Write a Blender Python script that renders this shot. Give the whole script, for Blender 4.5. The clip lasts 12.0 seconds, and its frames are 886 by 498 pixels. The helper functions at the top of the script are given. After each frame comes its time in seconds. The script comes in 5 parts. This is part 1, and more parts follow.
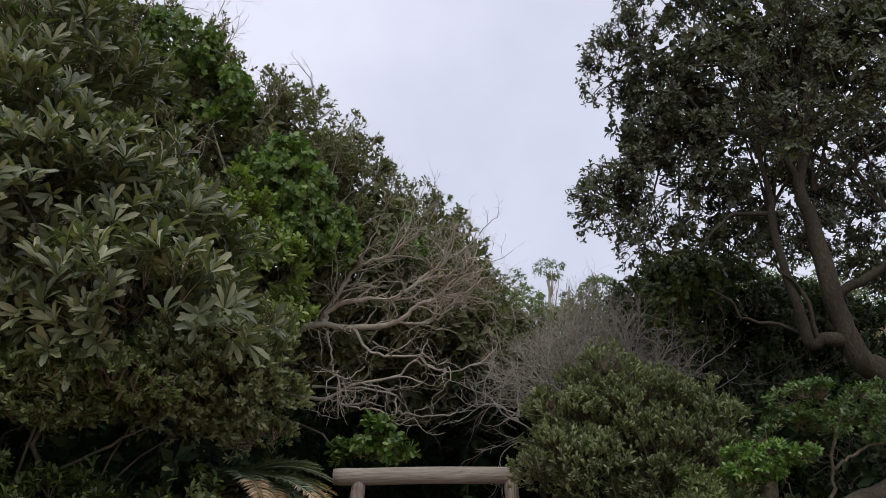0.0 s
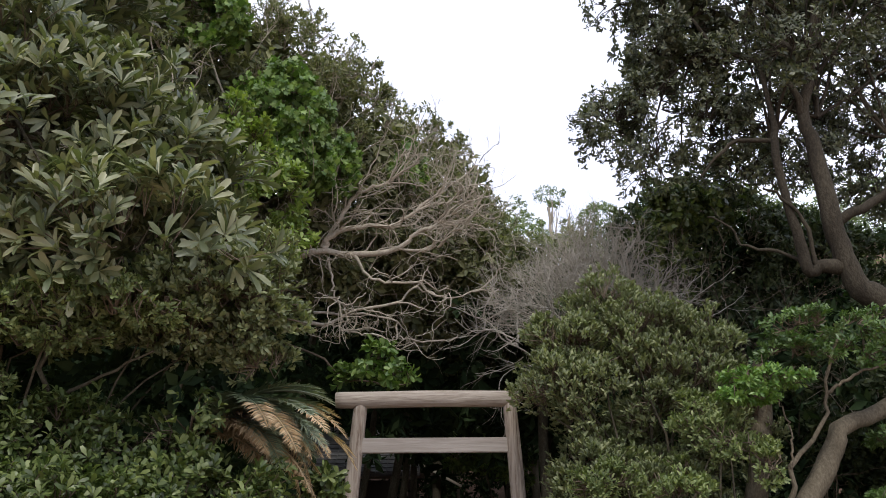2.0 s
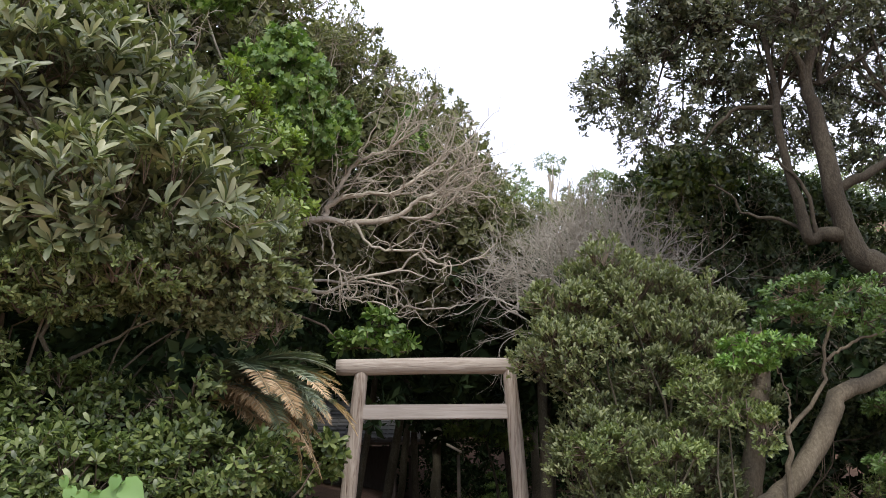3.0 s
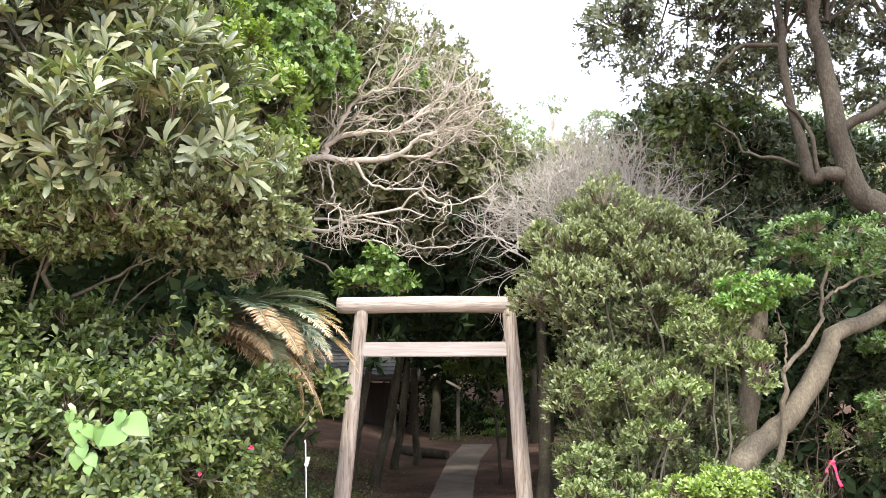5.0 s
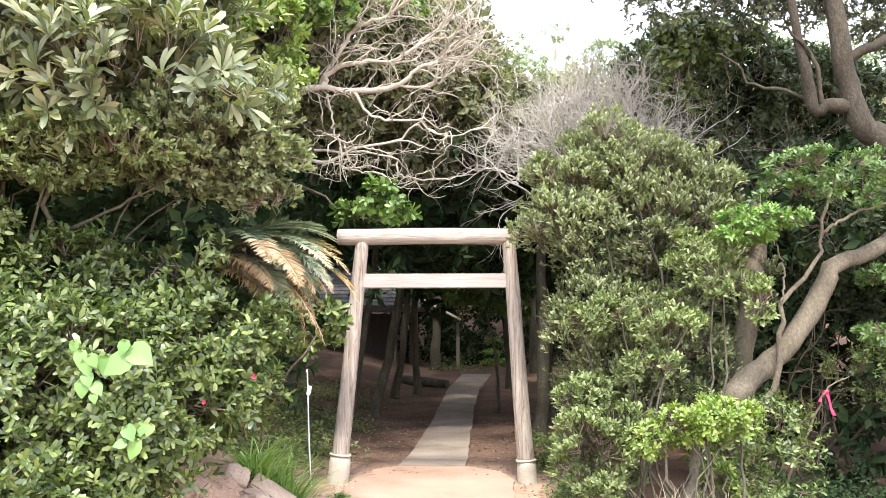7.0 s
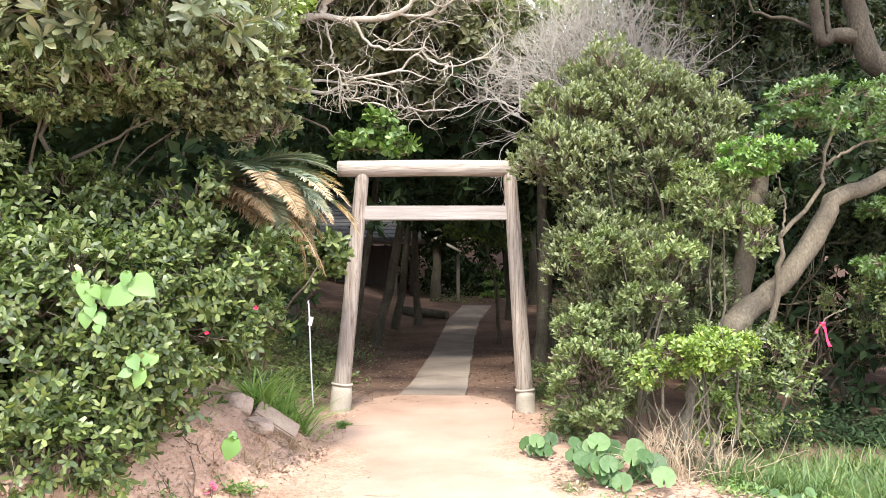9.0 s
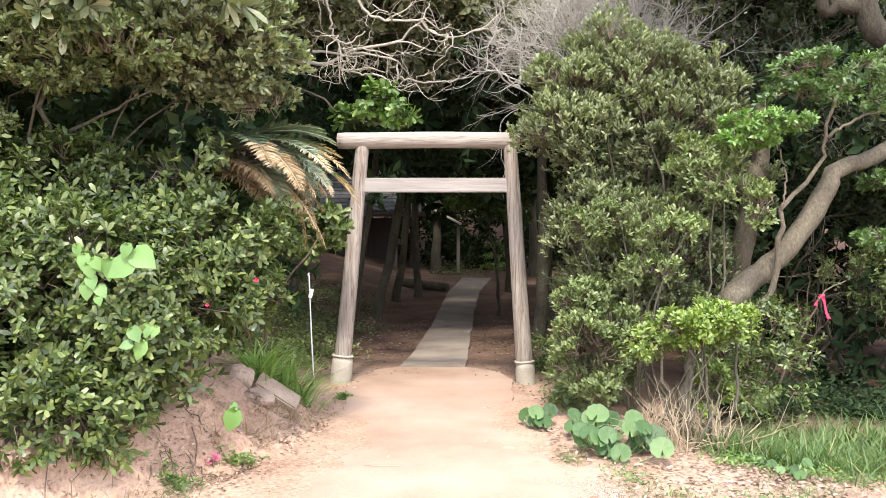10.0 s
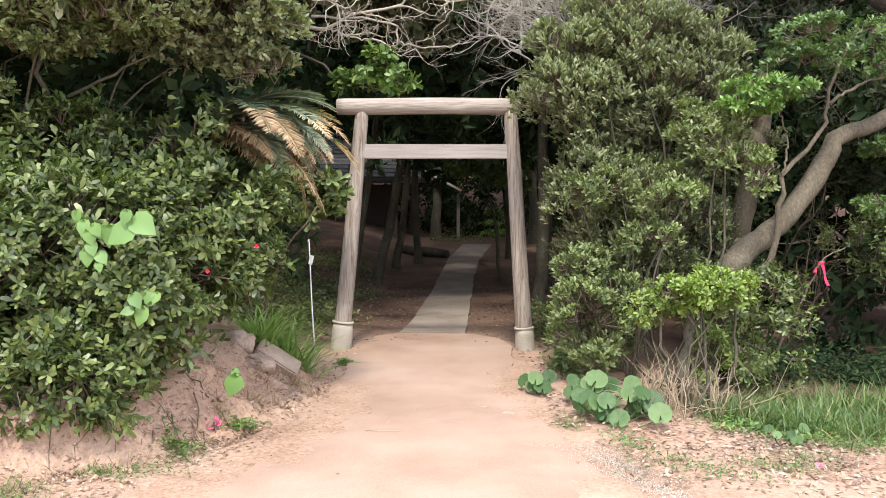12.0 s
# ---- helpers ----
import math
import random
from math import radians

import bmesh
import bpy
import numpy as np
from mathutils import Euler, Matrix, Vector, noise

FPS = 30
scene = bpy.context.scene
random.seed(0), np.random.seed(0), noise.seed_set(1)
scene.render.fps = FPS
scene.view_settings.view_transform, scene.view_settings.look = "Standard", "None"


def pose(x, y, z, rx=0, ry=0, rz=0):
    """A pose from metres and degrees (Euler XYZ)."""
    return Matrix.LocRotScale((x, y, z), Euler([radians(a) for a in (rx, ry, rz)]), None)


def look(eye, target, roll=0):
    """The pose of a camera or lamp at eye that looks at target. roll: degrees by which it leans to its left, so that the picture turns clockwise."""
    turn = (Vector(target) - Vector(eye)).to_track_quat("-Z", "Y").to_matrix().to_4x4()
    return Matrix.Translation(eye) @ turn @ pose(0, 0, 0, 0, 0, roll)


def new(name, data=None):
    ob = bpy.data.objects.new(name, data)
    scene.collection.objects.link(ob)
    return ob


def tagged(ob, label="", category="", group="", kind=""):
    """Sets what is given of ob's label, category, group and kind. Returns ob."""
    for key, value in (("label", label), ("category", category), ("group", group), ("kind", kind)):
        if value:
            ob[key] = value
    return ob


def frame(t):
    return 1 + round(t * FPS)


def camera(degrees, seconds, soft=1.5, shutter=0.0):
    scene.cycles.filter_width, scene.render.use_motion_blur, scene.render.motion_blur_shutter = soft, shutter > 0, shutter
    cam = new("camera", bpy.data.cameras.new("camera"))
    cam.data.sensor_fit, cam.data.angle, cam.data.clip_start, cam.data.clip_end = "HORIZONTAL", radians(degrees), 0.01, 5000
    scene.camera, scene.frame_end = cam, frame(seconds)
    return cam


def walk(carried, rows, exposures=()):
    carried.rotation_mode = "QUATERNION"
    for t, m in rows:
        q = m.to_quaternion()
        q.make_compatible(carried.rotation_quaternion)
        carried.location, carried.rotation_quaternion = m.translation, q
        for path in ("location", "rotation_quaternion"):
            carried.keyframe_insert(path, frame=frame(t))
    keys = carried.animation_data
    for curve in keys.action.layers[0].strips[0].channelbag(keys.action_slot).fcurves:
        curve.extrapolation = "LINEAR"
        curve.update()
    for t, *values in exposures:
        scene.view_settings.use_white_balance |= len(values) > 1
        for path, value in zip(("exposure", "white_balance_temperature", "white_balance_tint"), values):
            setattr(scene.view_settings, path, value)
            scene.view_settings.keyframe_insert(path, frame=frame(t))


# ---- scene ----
# The camera stands at the head of a forest path and tilts slowly down.
cam = camera(53.87, 12.0, soft=0.8)
EYE = (0.0, 0.0, 1.5)
ROWS = [  # seconds, pitch, yaw, roll
    (0.0, 20.66, -0.22, -0.52), (0.5, 19.42, -0.2, -0.52), (1.0, 18.19, -0.18, -0.51),
    (1.5, 16.97, -0.16, -0.49), (2.0, 15.86, -0.15, -0.47), (2.5, 14.77, -0.14, -0.47),
    (3.0, 13.75, -0.12, -0.46), (5.0, 9.74, -0.08, -0.28), (5.5, 8.59, -0.07, -0.24),
    (6.0, 7.48, -0.07, -0.21), (6.5, 6.38, -0.06, -0.18), (7.0, 5.27, -0.05, -0.17),
    (9.0, 0.81, -0.01, -0.08), (9.5, -0.18, 0.0, -0.05), (10.0, -1.01, 0.0, -0.04),
    (10.5, -1.74, 0.0, -0.03), (11.0, -2.36, 0.0, -0.02), (11.5, -2.89, 0.0, -0.02), (12.0, -3.2, 0.0, -0.01),
]
EXPOSURES = [(0.0, -0.95), (1.5, -0.45), (2.5, 0.02), (3.2, 0.35), (4.8, 1.57), (7.2, 1.8), (9.0, 1.65), (11.0, 1.2), (12.0, 1.05)]
walk(cam, [(t, pose(*EYE, 90 + p, 0, y) @ pose(0, 0, 0, 0, 0, r)) for t, p, y, r in ROWS], EXPOSURES)

# ---- light: bright overcast sky with a veiled sun high behind the camera ----
SUN_ELEV, SUN_ROT = 58.0, 181.0
world = bpy.data.worlds.new("sky")
scene.world = world
world.use_nodes = True
nt = world.node_tree
bg = nt.nodes["Background"]
sky = nt.nodes.new("ShaderNodeTexSky")
sky.sky_type, sky.sun_disc = "NISHITA", False
sky.sun_elevation, sky.sun_rotation = radians(SUN_ELEV), radians(SUN_ROT)
geo = nt.nodes.new("ShaderNodeTexCoord")
cloud = nt.nodes.new("ShaderNodeTexNoise")
cloud.inputs["Scale"].default_value, cloud.inputs["Detail"].default_value = 2.1, 6
nt.links.new(geo.outputs["Generated"], cloud.inputs["Vector"])
ramp = nt.nodes.new("ShaderNodeMapRange")
ramp.inputs["From Min"].default_value, ramp.inputs["From Max"].default_value = 0.3, 0.7
ramp.inputs["To Min"].default_value, ramp.inputs["To Max"].default_value = 0.6, 1.0
nt.links.new(cloud.outputs["Fac"], ramp.inputs["Value"])
veil = nt.nodes.new("ShaderNodeMix")
veil.data_type = "RGBA"
veil.inputs["B"].default_value = (9.0, 9.2, 11.0, 1)
nt.links.new(ramp.outputs["Result"], veil.inputs["Factor"])
nt.links.new(sky.outputs["Color"], veil.inputs["A"])
nt.links.new(veil.outputs["Result"], bg.inputs["Color"])
bg.inputs["Strength"].default_value = 0.175
sun = new("sun", bpy.data.lights.new("sun", "SUN"))
sun.data.energy, sun.data.angle, sun.data.color = 2.1, radians(9), (1.0, 0.95, 0.87)
a, e = radians(SUN_ROT), radians(SUN_ELEV)
sun.matrix_world = look((0, 0, 30), Vector((0, 0, 30)) - Vector((math.sin(a) * math.cos(e), math.cos(a) * math.cos(e), math.sin(e))))


# ---- materials ----
def nodes_of(name):
    m = bpy.data.materials.new(name)
    m.use_nodes = True
    t = m.node_tree
    return m, t, t.nodes["Principled BSDF"], t.nodes["Material Output"]


def node(t, kind, **inputs):
    n = t.nodes.new(kind)
    for k, v in inputs.items():
        n.inputs[k.replace("_", " ")].default_value = v
    return n


def ramp_of(t, stops):
    r = t.nodes.new("ShaderNodeValToRGB")
    els = r.color_ramp.elements
    while len(els) < len(stops):
        els.new(0.5)
    for el, (p, c) in zip(els, stops):
        el.position, el.color = p, (*c, 1)
    return r


def leaf_mat(name, dark, mid, light, rough=0.42, glow=0.25, old=None, gloss=0.6):
    """A leaf: every leaf takes its own tone; thin, so that some light passes."""
    m, t, b, out = nodes_of(name)
    g = t.nodes.new("ShaderNodeNewGeometry")
    stops = [(0.0, dark), (0.45, mid), (0.93, light)]
    if old:
        stops += [(0.98, light), (0.985, old)]
    r = ramp_of(t, stops)
    oi = t.nodes.new("ShaderNodeObjectInfo")
    ad = t.nodes.new("ShaderNodeMath")
    t.links.new(g.outputs["Random Per Island"], ad.inputs[0])
    t.links.new(oi.outputs["Random"], ad.inputs[1])
    fr = t.nodes.new("ShaderNodeMath")
    fr.operation = "FRACT"
    t.links.new(ad.outputs["Value"], fr.inputs[0])
    t.links.new(fr.outputs["Value"], r.inputs["Fac"])
    tc = t.nodes.new("ShaderNodeTexCoord")
    n = node(t, "ShaderNodeTexNoise", Scale=1.6, Detail=3.0)
    t.links.new(tc.outputs["Object"], n.inputs["Vector"])
    mr = node(t, "ShaderNodeMapRange", From_Min=0.3, From_Max=0.7, To_Min=0.72, To_Max=1.25)
    t.links.new(n.outputs["Fac"], mr.inputs["Value"])
    hs = node(t, "ShaderNodeHueSaturation")
    t.links.new(mr.outputs["Result"], hs.inputs["Value"])
    t.links.new(r.outputs["Color"], hs.inputs["Color"])
    t.links.new(hs.outputs["Color"], b.inputs["Base Color"])
    b.inputs["Roughness"].default_value = rough
    b.inputs["Specular IOR Level"].default_value = gloss
    tr = t.nodes.new("ShaderNodeBsdfTranslucent")
    warm = node(t, "ShaderNodeMix")
    warm.data_type, warm.blend_type = "RGBA", "MULTIPLY"
    warm.inputs["Factor"].default_value = 1.0
    warm.inputs["B"].default_value = (1.12, 1.3, 0.55, 1)
    t.links.new(hs.outputs["Color"], warm.inputs["A"])
    t.links.new(warm.outputs["Result"], tr.inputs["Color"])
    mix = t.nodes.new("ShaderNodeMixShader")
    mix.inputs["Fac"].default_value = glow
    t.links.new(b.outputs["BSDF"], mix.inputs[1])
    t.links.new(tr.outputs["BSDF"], mix.inputs[2])
    t.links.new(mix.outputs["Shader"], out.inputs["Surface"])
    return m


def rough_mat(name, stops, scale=3.0, fine=40.0, stretch=(1, 1, 1), rough=0.9, bump=0.4, dist=0.01, spread=0.5, warp=0.0):
    """A dull natural surface: broad stains and a fine grain mixed, with relief."""
    m, t, b, out = nodes_of(name)
    tc = t.nodes.new("ShaderNodeTexCoord")
    mp = node(t, "ShaderNodeMapping", Scale=stretch)
    t.links.new(tc.outputs["Object"], mp.inputs["Vector"])
    n1 = node(t, "ShaderNodeTexNoise", Scale=scale, Detail=5.0, Roughness=0.6)
    n2 = node(t, "ShaderNodeTexNoise", Scale=fine, Detail=4.0, Roughness=0.65, Distortion=warp)
    for n in (n1, n2):
        t.links.new(mp.outputs["Vector"], n.inputs["Vector"])
    mx = node(t, "ShaderNodeMix")
    mx.inputs["Factor"].default_value = spread
    t.links.new(n1.outputs["Fac"], mx.inputs["A"])
    t.links.new(n2.outputs["Fac"], mx.inputs["B"])
    st = node(t, "ShaderNodeMapRange", From_Min=0.3, From_Max=0.7)
    t.links.new(mx.outputs["Result"], st.inputs["Value"])
    r = ramp_of(t, stops)
    t.links.new(st.outputs["Result"], r.inputs["Fac"])
    t.links.new(r.outputs["Color"], b.inputs["Base Color"])
    bp = node(t, "ShaderNodeBump", Strength=bump, Distance=dist)
    t.links.new(n2.outputs["Fac"], bp.inputs["Height"])
    t.links.new(bp.outputs["Normal"], b.inputs["Normal"])
    b.inputs["Roughness"].default_value = rough
    b.inputs["Specular IOR Level"].default_value = 0.25
    return m


M_BIG = leaf_mat("leathery_leaf", (0.08, 0.105, 0.05), (0.136, 0.159, 0.073), (0.27, 0.275, 0.145), 0.42, 0.24)
M_OLIVE = leaf_mat("olive_leaf", (0.118, 0.145, 0.07), (0.172, 0.2, 0.097), (0.285, 0.305, 0.155), 0.5, 0.3, None, 0.4)
M_GLOSSY = leaf_mat("glossy_leaf", (0.042, 0.067, 0.019), (0.092, 0.133, 0.036), (0.205, 0.25, 0.078), 0.4, 0.27, None, 0.5)
M_HEDGE = leaf_mat("hedge_leaf", (0.08, 0.095, 0.045), (0.145, 0.157, 0.072), (0.25, 0.252, 0.125), 0.5, 0.32, None, 0.45)
# shade put into the colour: near-black leaves for roof, undergrowth and thicket depths
M_SHADED = leaf_mat("shaded_leaf", (0.014, 0.028, 0.012), (0.026, 0.047, 0.019), (0.048, 0.075, 0.03), 0.8, 0.18, None, 0.12)
M_OAK = leaf_mat("oak_leaf", (0.038, 0.05, 0.027), (0.07, 0.084, 0.043), (0.14, 0.15, 0.078), 0.5, 0.22)
M_TUFT = leaf_mat("tuft_leaf", (0.105, 0.145, 0.054), (0.158, 0.2, 0.075), (0.27, 0.31, 0.125), 0.5, 0.3, None, 0.38)
M_VINE = leaf_mat("vine_leaf", (0.06, 0.12, 0.022), (0.105, 0.185, 0.038), (0.21, 0.3, 0.078), 0.5, 0.3)
M_FRESH = leaf_mat("fresh_leaf", (0.08, 0.16, 0.03), (0.13, 0.25, 0.05), (0.22, 0.34, 0.08), 0.42, 0.3)
M_THICKET = leaf_mat("thicket_leaf", (0.028, 0.047, 0.02), (0.053, 0.078, 0.029), (0.105, 0.132, 0.053), 0.5, 0.22, None, 0.4)
M_HILL = leaf_mat("hill_leaf", (0.1, 0.15, 0.06), (0.16, 0.22, 0.09), (0.25, 0.3, 0.14), 0.5, 0.28)
M_SPRAY = leaf_mat("spray_leaf", (0.06, 0.12, 0.03), (0.1, 0.175, 0.045), (0.16, 0.24, 0.07), 0.42, 0.28)
M_YELLOW = leaf_mat("yellow_green_leaf", (0.11, 0.17, 0.034), (0.185, 0.265, 0.055), (0.31, 0.385, 0.092), 0.45, 0.32)
M_PALE = leaf_mat("pale_leaf", (0.115, 0.225, 0.048), (0.15, 0.285, 0.065), (0.2, 0.34, 0.09), 0.5, 0.3)
M_CYCAD = leaf_mat("cycad_leaflet", (0.1, 0.14, 0.085), (0.16, 0.2, 0.125), (0.25, 0.28, 0.18), 0.35, 0.15, (0.46, 0.34, 0.2))
M_DRY = leaf_mat("dry_leaflet", (0.26, 0.17, 0.085), (0.4, 0.28, 0.155), (0.54, 0.42, 0.27), 0.75, 0.22)
M_GRASS = leaf_mat("grass_blade", (0.05, 0.1, 0.025), (0.095, 0.165, 0.042), (0.18, 0.25, 0.075), 0.5, 0.28, (0.4, 0.32, 0.15))
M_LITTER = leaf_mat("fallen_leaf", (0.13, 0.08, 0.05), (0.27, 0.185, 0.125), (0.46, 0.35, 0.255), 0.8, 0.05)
# darker copy of fallen_leaf, shade under the trees put into its colour
M_SHADELEAF = leaf_mat("shaded_fallen_leaf", (0.085, 0.05, 0.033), (0.165, 0.105, 0.072), (0.27, 0.185, 0.13), 0.85, 0.05)
M_ROUND = leaf_mat("round_leaf", (0.042, 0.09, 0.026), (0.066, 0.128, 0.037), (0.115, 0.19, 0.06), 0.5, 0.18, None, 0.35)
M_BARK = rough_mat("bark", [(0, (0.032, 0.027, 0.018)), (0.5, (0.085, 0.075, 0.05)), (1, (0.17, 0.155, 0.11))], 5, 60, (1, 1, 0.5), 0.9, 0.8, 0.012)
# crown shade put into the colour: darker bark for the oak's upper stems
M_SHADEBARK = rough_mat("shaded_oak_bark", [(0, (0.015, 0.012, 0.008)), (0.5, (0.04, 0.033, 0.022)), (1, (0.09, 0.078, 0.053))], 5, 55, (1, 1, 0.5), 0.9, 0.9, 0.014)
M_TRUNK = rough_mat("pale_bark", [(0, (0.045, 0.037, 0.024)), (0.5, (0.112, 0.094, 0.064)), (1, (0.205, 0.176, 0.124))], 5, 55, (1, 1, 0.5), 0.9, 0.8, 0.012)
M_TWIG = rough_mat("grey_twig", [(0, (0.23, 0.2, 0.148)), (0.5, (0.41, 0.365, 0.285)), (1, (0.58, 0.53, 0.435))], 4, 50)
M_PALETWIG = rough_mat("pale_twig", [(0, (0.31, 0.285, 0.235)), (1, (0.55, 0.515, 0.435))], 4, 50)
M_DRYSTEM = rough_mat("straw_stem", [(0, (0.28, 0.21, 0.13)), (1, (0.5, 0.41, 0.28))], 4, 50)
M_STEM = rough_mat("brown_twig", [(0, (0.06, 0.045, 0.03)), (0.5, (0.13, 0.1, 0.07)), (1, (0.22, 0.18, 0.13))], 4, 50)
M_WOOD = rough_mat("weathered_wood", [(0, (0.075, 0.052, 0.038)), (0.22, (0.2, 0.155, 0.118)), (0.5, (0.325, 0.28, 0.228)), (0.78, (0.41, 0.36, 0.3)), (1, (0.48, 0.43, 0.365))], 3.0, 34, (1, 1, 0.07), 0.8, 0.9, 0.012, 0.68, 1.2)
M_PLANK = rough_mat("sawn_plank", [(0, (0.16, 0.137, 0.115)), (0.4, (0.29, 0.258, 0.224)), (1, (0.41, 0.375, 0.335))], 3.0, 30, (1, 1, 0.06), 0.8, 0.6, 0.008, 0.6, 0.8)
M_SLEEVE = rough_mat("cast_concrete", [(0, (0.3, 0.265, 0.2)), (0.5, (0.41, 0.37, 0.295)), (1, (0.5, 0.46, 0.38))], 3.0, 70, rough=0.92, bump=0.3, dist=0.004, spread=0.4)
M_BLADE = leaf_mat("long_blade", (0.16, 0.28, 0.06), (0.24, 0.38, 0.095), (0.34, 0.47, 0.15), 0.45, 0.35)
# a tone darker and greyer than the forecourt concrete
M_STRIP = rough_mat("walkway_concrete", [(0, (0.14, 0.112, 0.083)), (0.5, (0.25, 0.205, 0.16)), (1, (0.35, 0.295, 0.235))], 1.5, 70, rough=0.92, bump=0.3, dist=0.004, spread=0.4)
M_PATH = rough_mat("path_concrete", [(0, (0.255, 0.161, 0.108)), (0.5, (0.36, 0.247, 0.177)), (1, (0.435, 0.32, 0.243))], 0.9, 90, rough=0.95, bump=0.3, dist=0.004, spread=0.35)
M_STONE = rough_mat("stone", [(0, (0.2, 0.145, 0.108)), (0.5, (0.34, 0.26, 0.195)), (1, (0.45, 0.36, 0.28))], 4, 60, rough=0.95, bump=0.7)
M_TILE = rough_mat("roof_tile", [(0, (0.07, 0.07, 0.07)), (1, (0.17, 0.17, 0.165))], 3, 50, rough=0.6, bump=0.2)
M_TIMBER = rough_mat("old_timber", [(0, (0.1, 0.08, 0.06)), (1, (0.28, 0.24, 0.2))], 3, 40, (1, 1, 0.15))
M_PLASTER = rough_mat("old_board", [(0, (0.07, 0.06, 0.05)), (1, (0.14, 0.12, 0.1))], 3, 40, (1, 1, 0.15))
M_WHITE = rough_mat("white_paint", [(0, (0.6, 0.6, 0.57)), (1, (0.8, 0.8, 0.78))], 6, 50, rough=0.6, bump=0.1)
M_RED = rough_mat("red_tape", [(0, (0.75, 0.03, 0.09)), (1, (0.85, 0.06, 0.13))], 6, 50, rough=0.5, bump=0.1)
M_PINK = rough_mat("petal", [(0, (0.6, 0.07, 0.18)), (1, (0.85, 0.25, 0.36))], 20, 90, rough=0.6, bump=0.2)


def ground_mat():
    m, t, b, out = nodes_of("earth_and_litter")
    tc = t.nodes.new("ShaderNodeTexCoord")
    sep = t.nodes.new("ShaderNodeSeparateXYZ")
    t.links.new(tc.outputs["Object"], sep.inputs["Vector"])
    n1 = node(t, "ShaderNodeTexNoise", Scale=1.3, Detail=6.0, Roughness=0.65)
    n2 = node(t, "ShaderNodeTexNoise", Scale=38.0, Detail=5.0, Roughness=0.7)
    vo = node(t, "ShaderNodeTexVoronoi", Scale=26.0)
    for n in (n1, n2, vo):
        t.links.new(tc.outputs["Object"], n.inputs["Vector"])
    mx = node(t, "ShaderNodeMix")
    t.links.new(n1.outputs["Fac"], mx.inputs["A"])
    t.links.new(n2.outputs["Fac"], mx.inputs["B"])
    st = node(t, "ShaderNodeMapRange", From_Min=0.32, From_Max=0.68)
    t.links.new(mx.outputs["Result"], st.inputs["Value"])
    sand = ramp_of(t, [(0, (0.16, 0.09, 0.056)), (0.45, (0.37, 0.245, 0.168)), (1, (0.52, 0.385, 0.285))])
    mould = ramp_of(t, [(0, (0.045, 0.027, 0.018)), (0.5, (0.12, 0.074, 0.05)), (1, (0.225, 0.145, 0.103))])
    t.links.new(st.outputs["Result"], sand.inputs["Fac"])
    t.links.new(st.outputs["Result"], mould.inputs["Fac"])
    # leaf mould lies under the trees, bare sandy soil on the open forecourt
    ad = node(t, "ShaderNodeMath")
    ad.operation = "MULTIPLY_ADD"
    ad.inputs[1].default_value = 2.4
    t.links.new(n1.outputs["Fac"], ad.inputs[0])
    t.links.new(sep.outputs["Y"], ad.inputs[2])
    # carries the mould tone rightward: the hollow's shade put into the soil colour
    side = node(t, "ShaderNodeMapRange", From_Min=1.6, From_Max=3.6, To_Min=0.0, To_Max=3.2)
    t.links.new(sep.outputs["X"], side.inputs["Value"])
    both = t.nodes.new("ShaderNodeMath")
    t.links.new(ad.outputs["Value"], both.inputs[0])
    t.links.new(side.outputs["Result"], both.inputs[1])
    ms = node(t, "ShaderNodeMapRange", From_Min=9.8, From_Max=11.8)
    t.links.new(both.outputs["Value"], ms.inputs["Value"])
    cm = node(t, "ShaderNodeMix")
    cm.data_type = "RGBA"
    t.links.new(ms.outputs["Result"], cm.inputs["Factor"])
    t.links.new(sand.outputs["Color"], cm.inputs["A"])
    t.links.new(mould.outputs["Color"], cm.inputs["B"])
    t.links.new(cm.outputs["Result"], b.inputs["Base Color"])
    bp = node(t, "ShaderNodeBump", Strength=0.6, Distance=0.02)
    t.links.new(n2.outputs["Fac"], bp.inputs["Height"])
    t.links.new(bp.outputs["Normal"], b.inputs["Normal"])
    b.inputs["Roughness"].default_value = 0.95
    b.inputs["Specular IOR Level"].default_value = 0.2
    return m


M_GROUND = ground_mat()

# ---- mesh helpers ----
RNG = np.random.default_rng(7)


def mesh_of(name, verts, faces, material, smooth=False):
    me = bpy.data.meshes.new(name)
    verts = np.asarray(verts, dtype=np.float32)
    if isinstance(faces, np.ndarray):
        k = faces.shape[1]
        me.vertices.add(len(verts))
        me.vertices.foreach_set("co", verts.ravel())
        me.loops.add(faces.size)
        me.loops.foreach_set("vertex_index", faces.astype(np.int32).ravel())
        me.polygons.add(len(faces))
        me.polygons.foreach_set("loop_start", np.arange(0, faces.size, k, dtype=np.int32))
        me.update(calc_edges=True)
    else:
        me.from_pydata(verts.tolist(), [], faces)
    me.materials.append(material)
    if smooth:
        me.polygons.foreach_set("use_smooth", np.ones(len(me.polygons), dtype=bool))
    return me


def put(name, me, parent=None, label="", kind=""):
    ob = new(name, me)
    ob.parent = parent
    return tagged(ob, label, kind=kind)


def part(name, bm, material, parent, label=""):
    me = bpy.data.meshes.new(name)
    bm.to_mesh(me)
    bm.free()
    me.materials.append(material)
    return put(name, me, parent, label)


def thing(name, label, category, group="", kind=""):
    return tagged(new(name), label, category, group, kind)


def unit(v):
    return v / np.maximum(np.linalg.norm(v, axis=-1, keepdims=True), 1e-9)


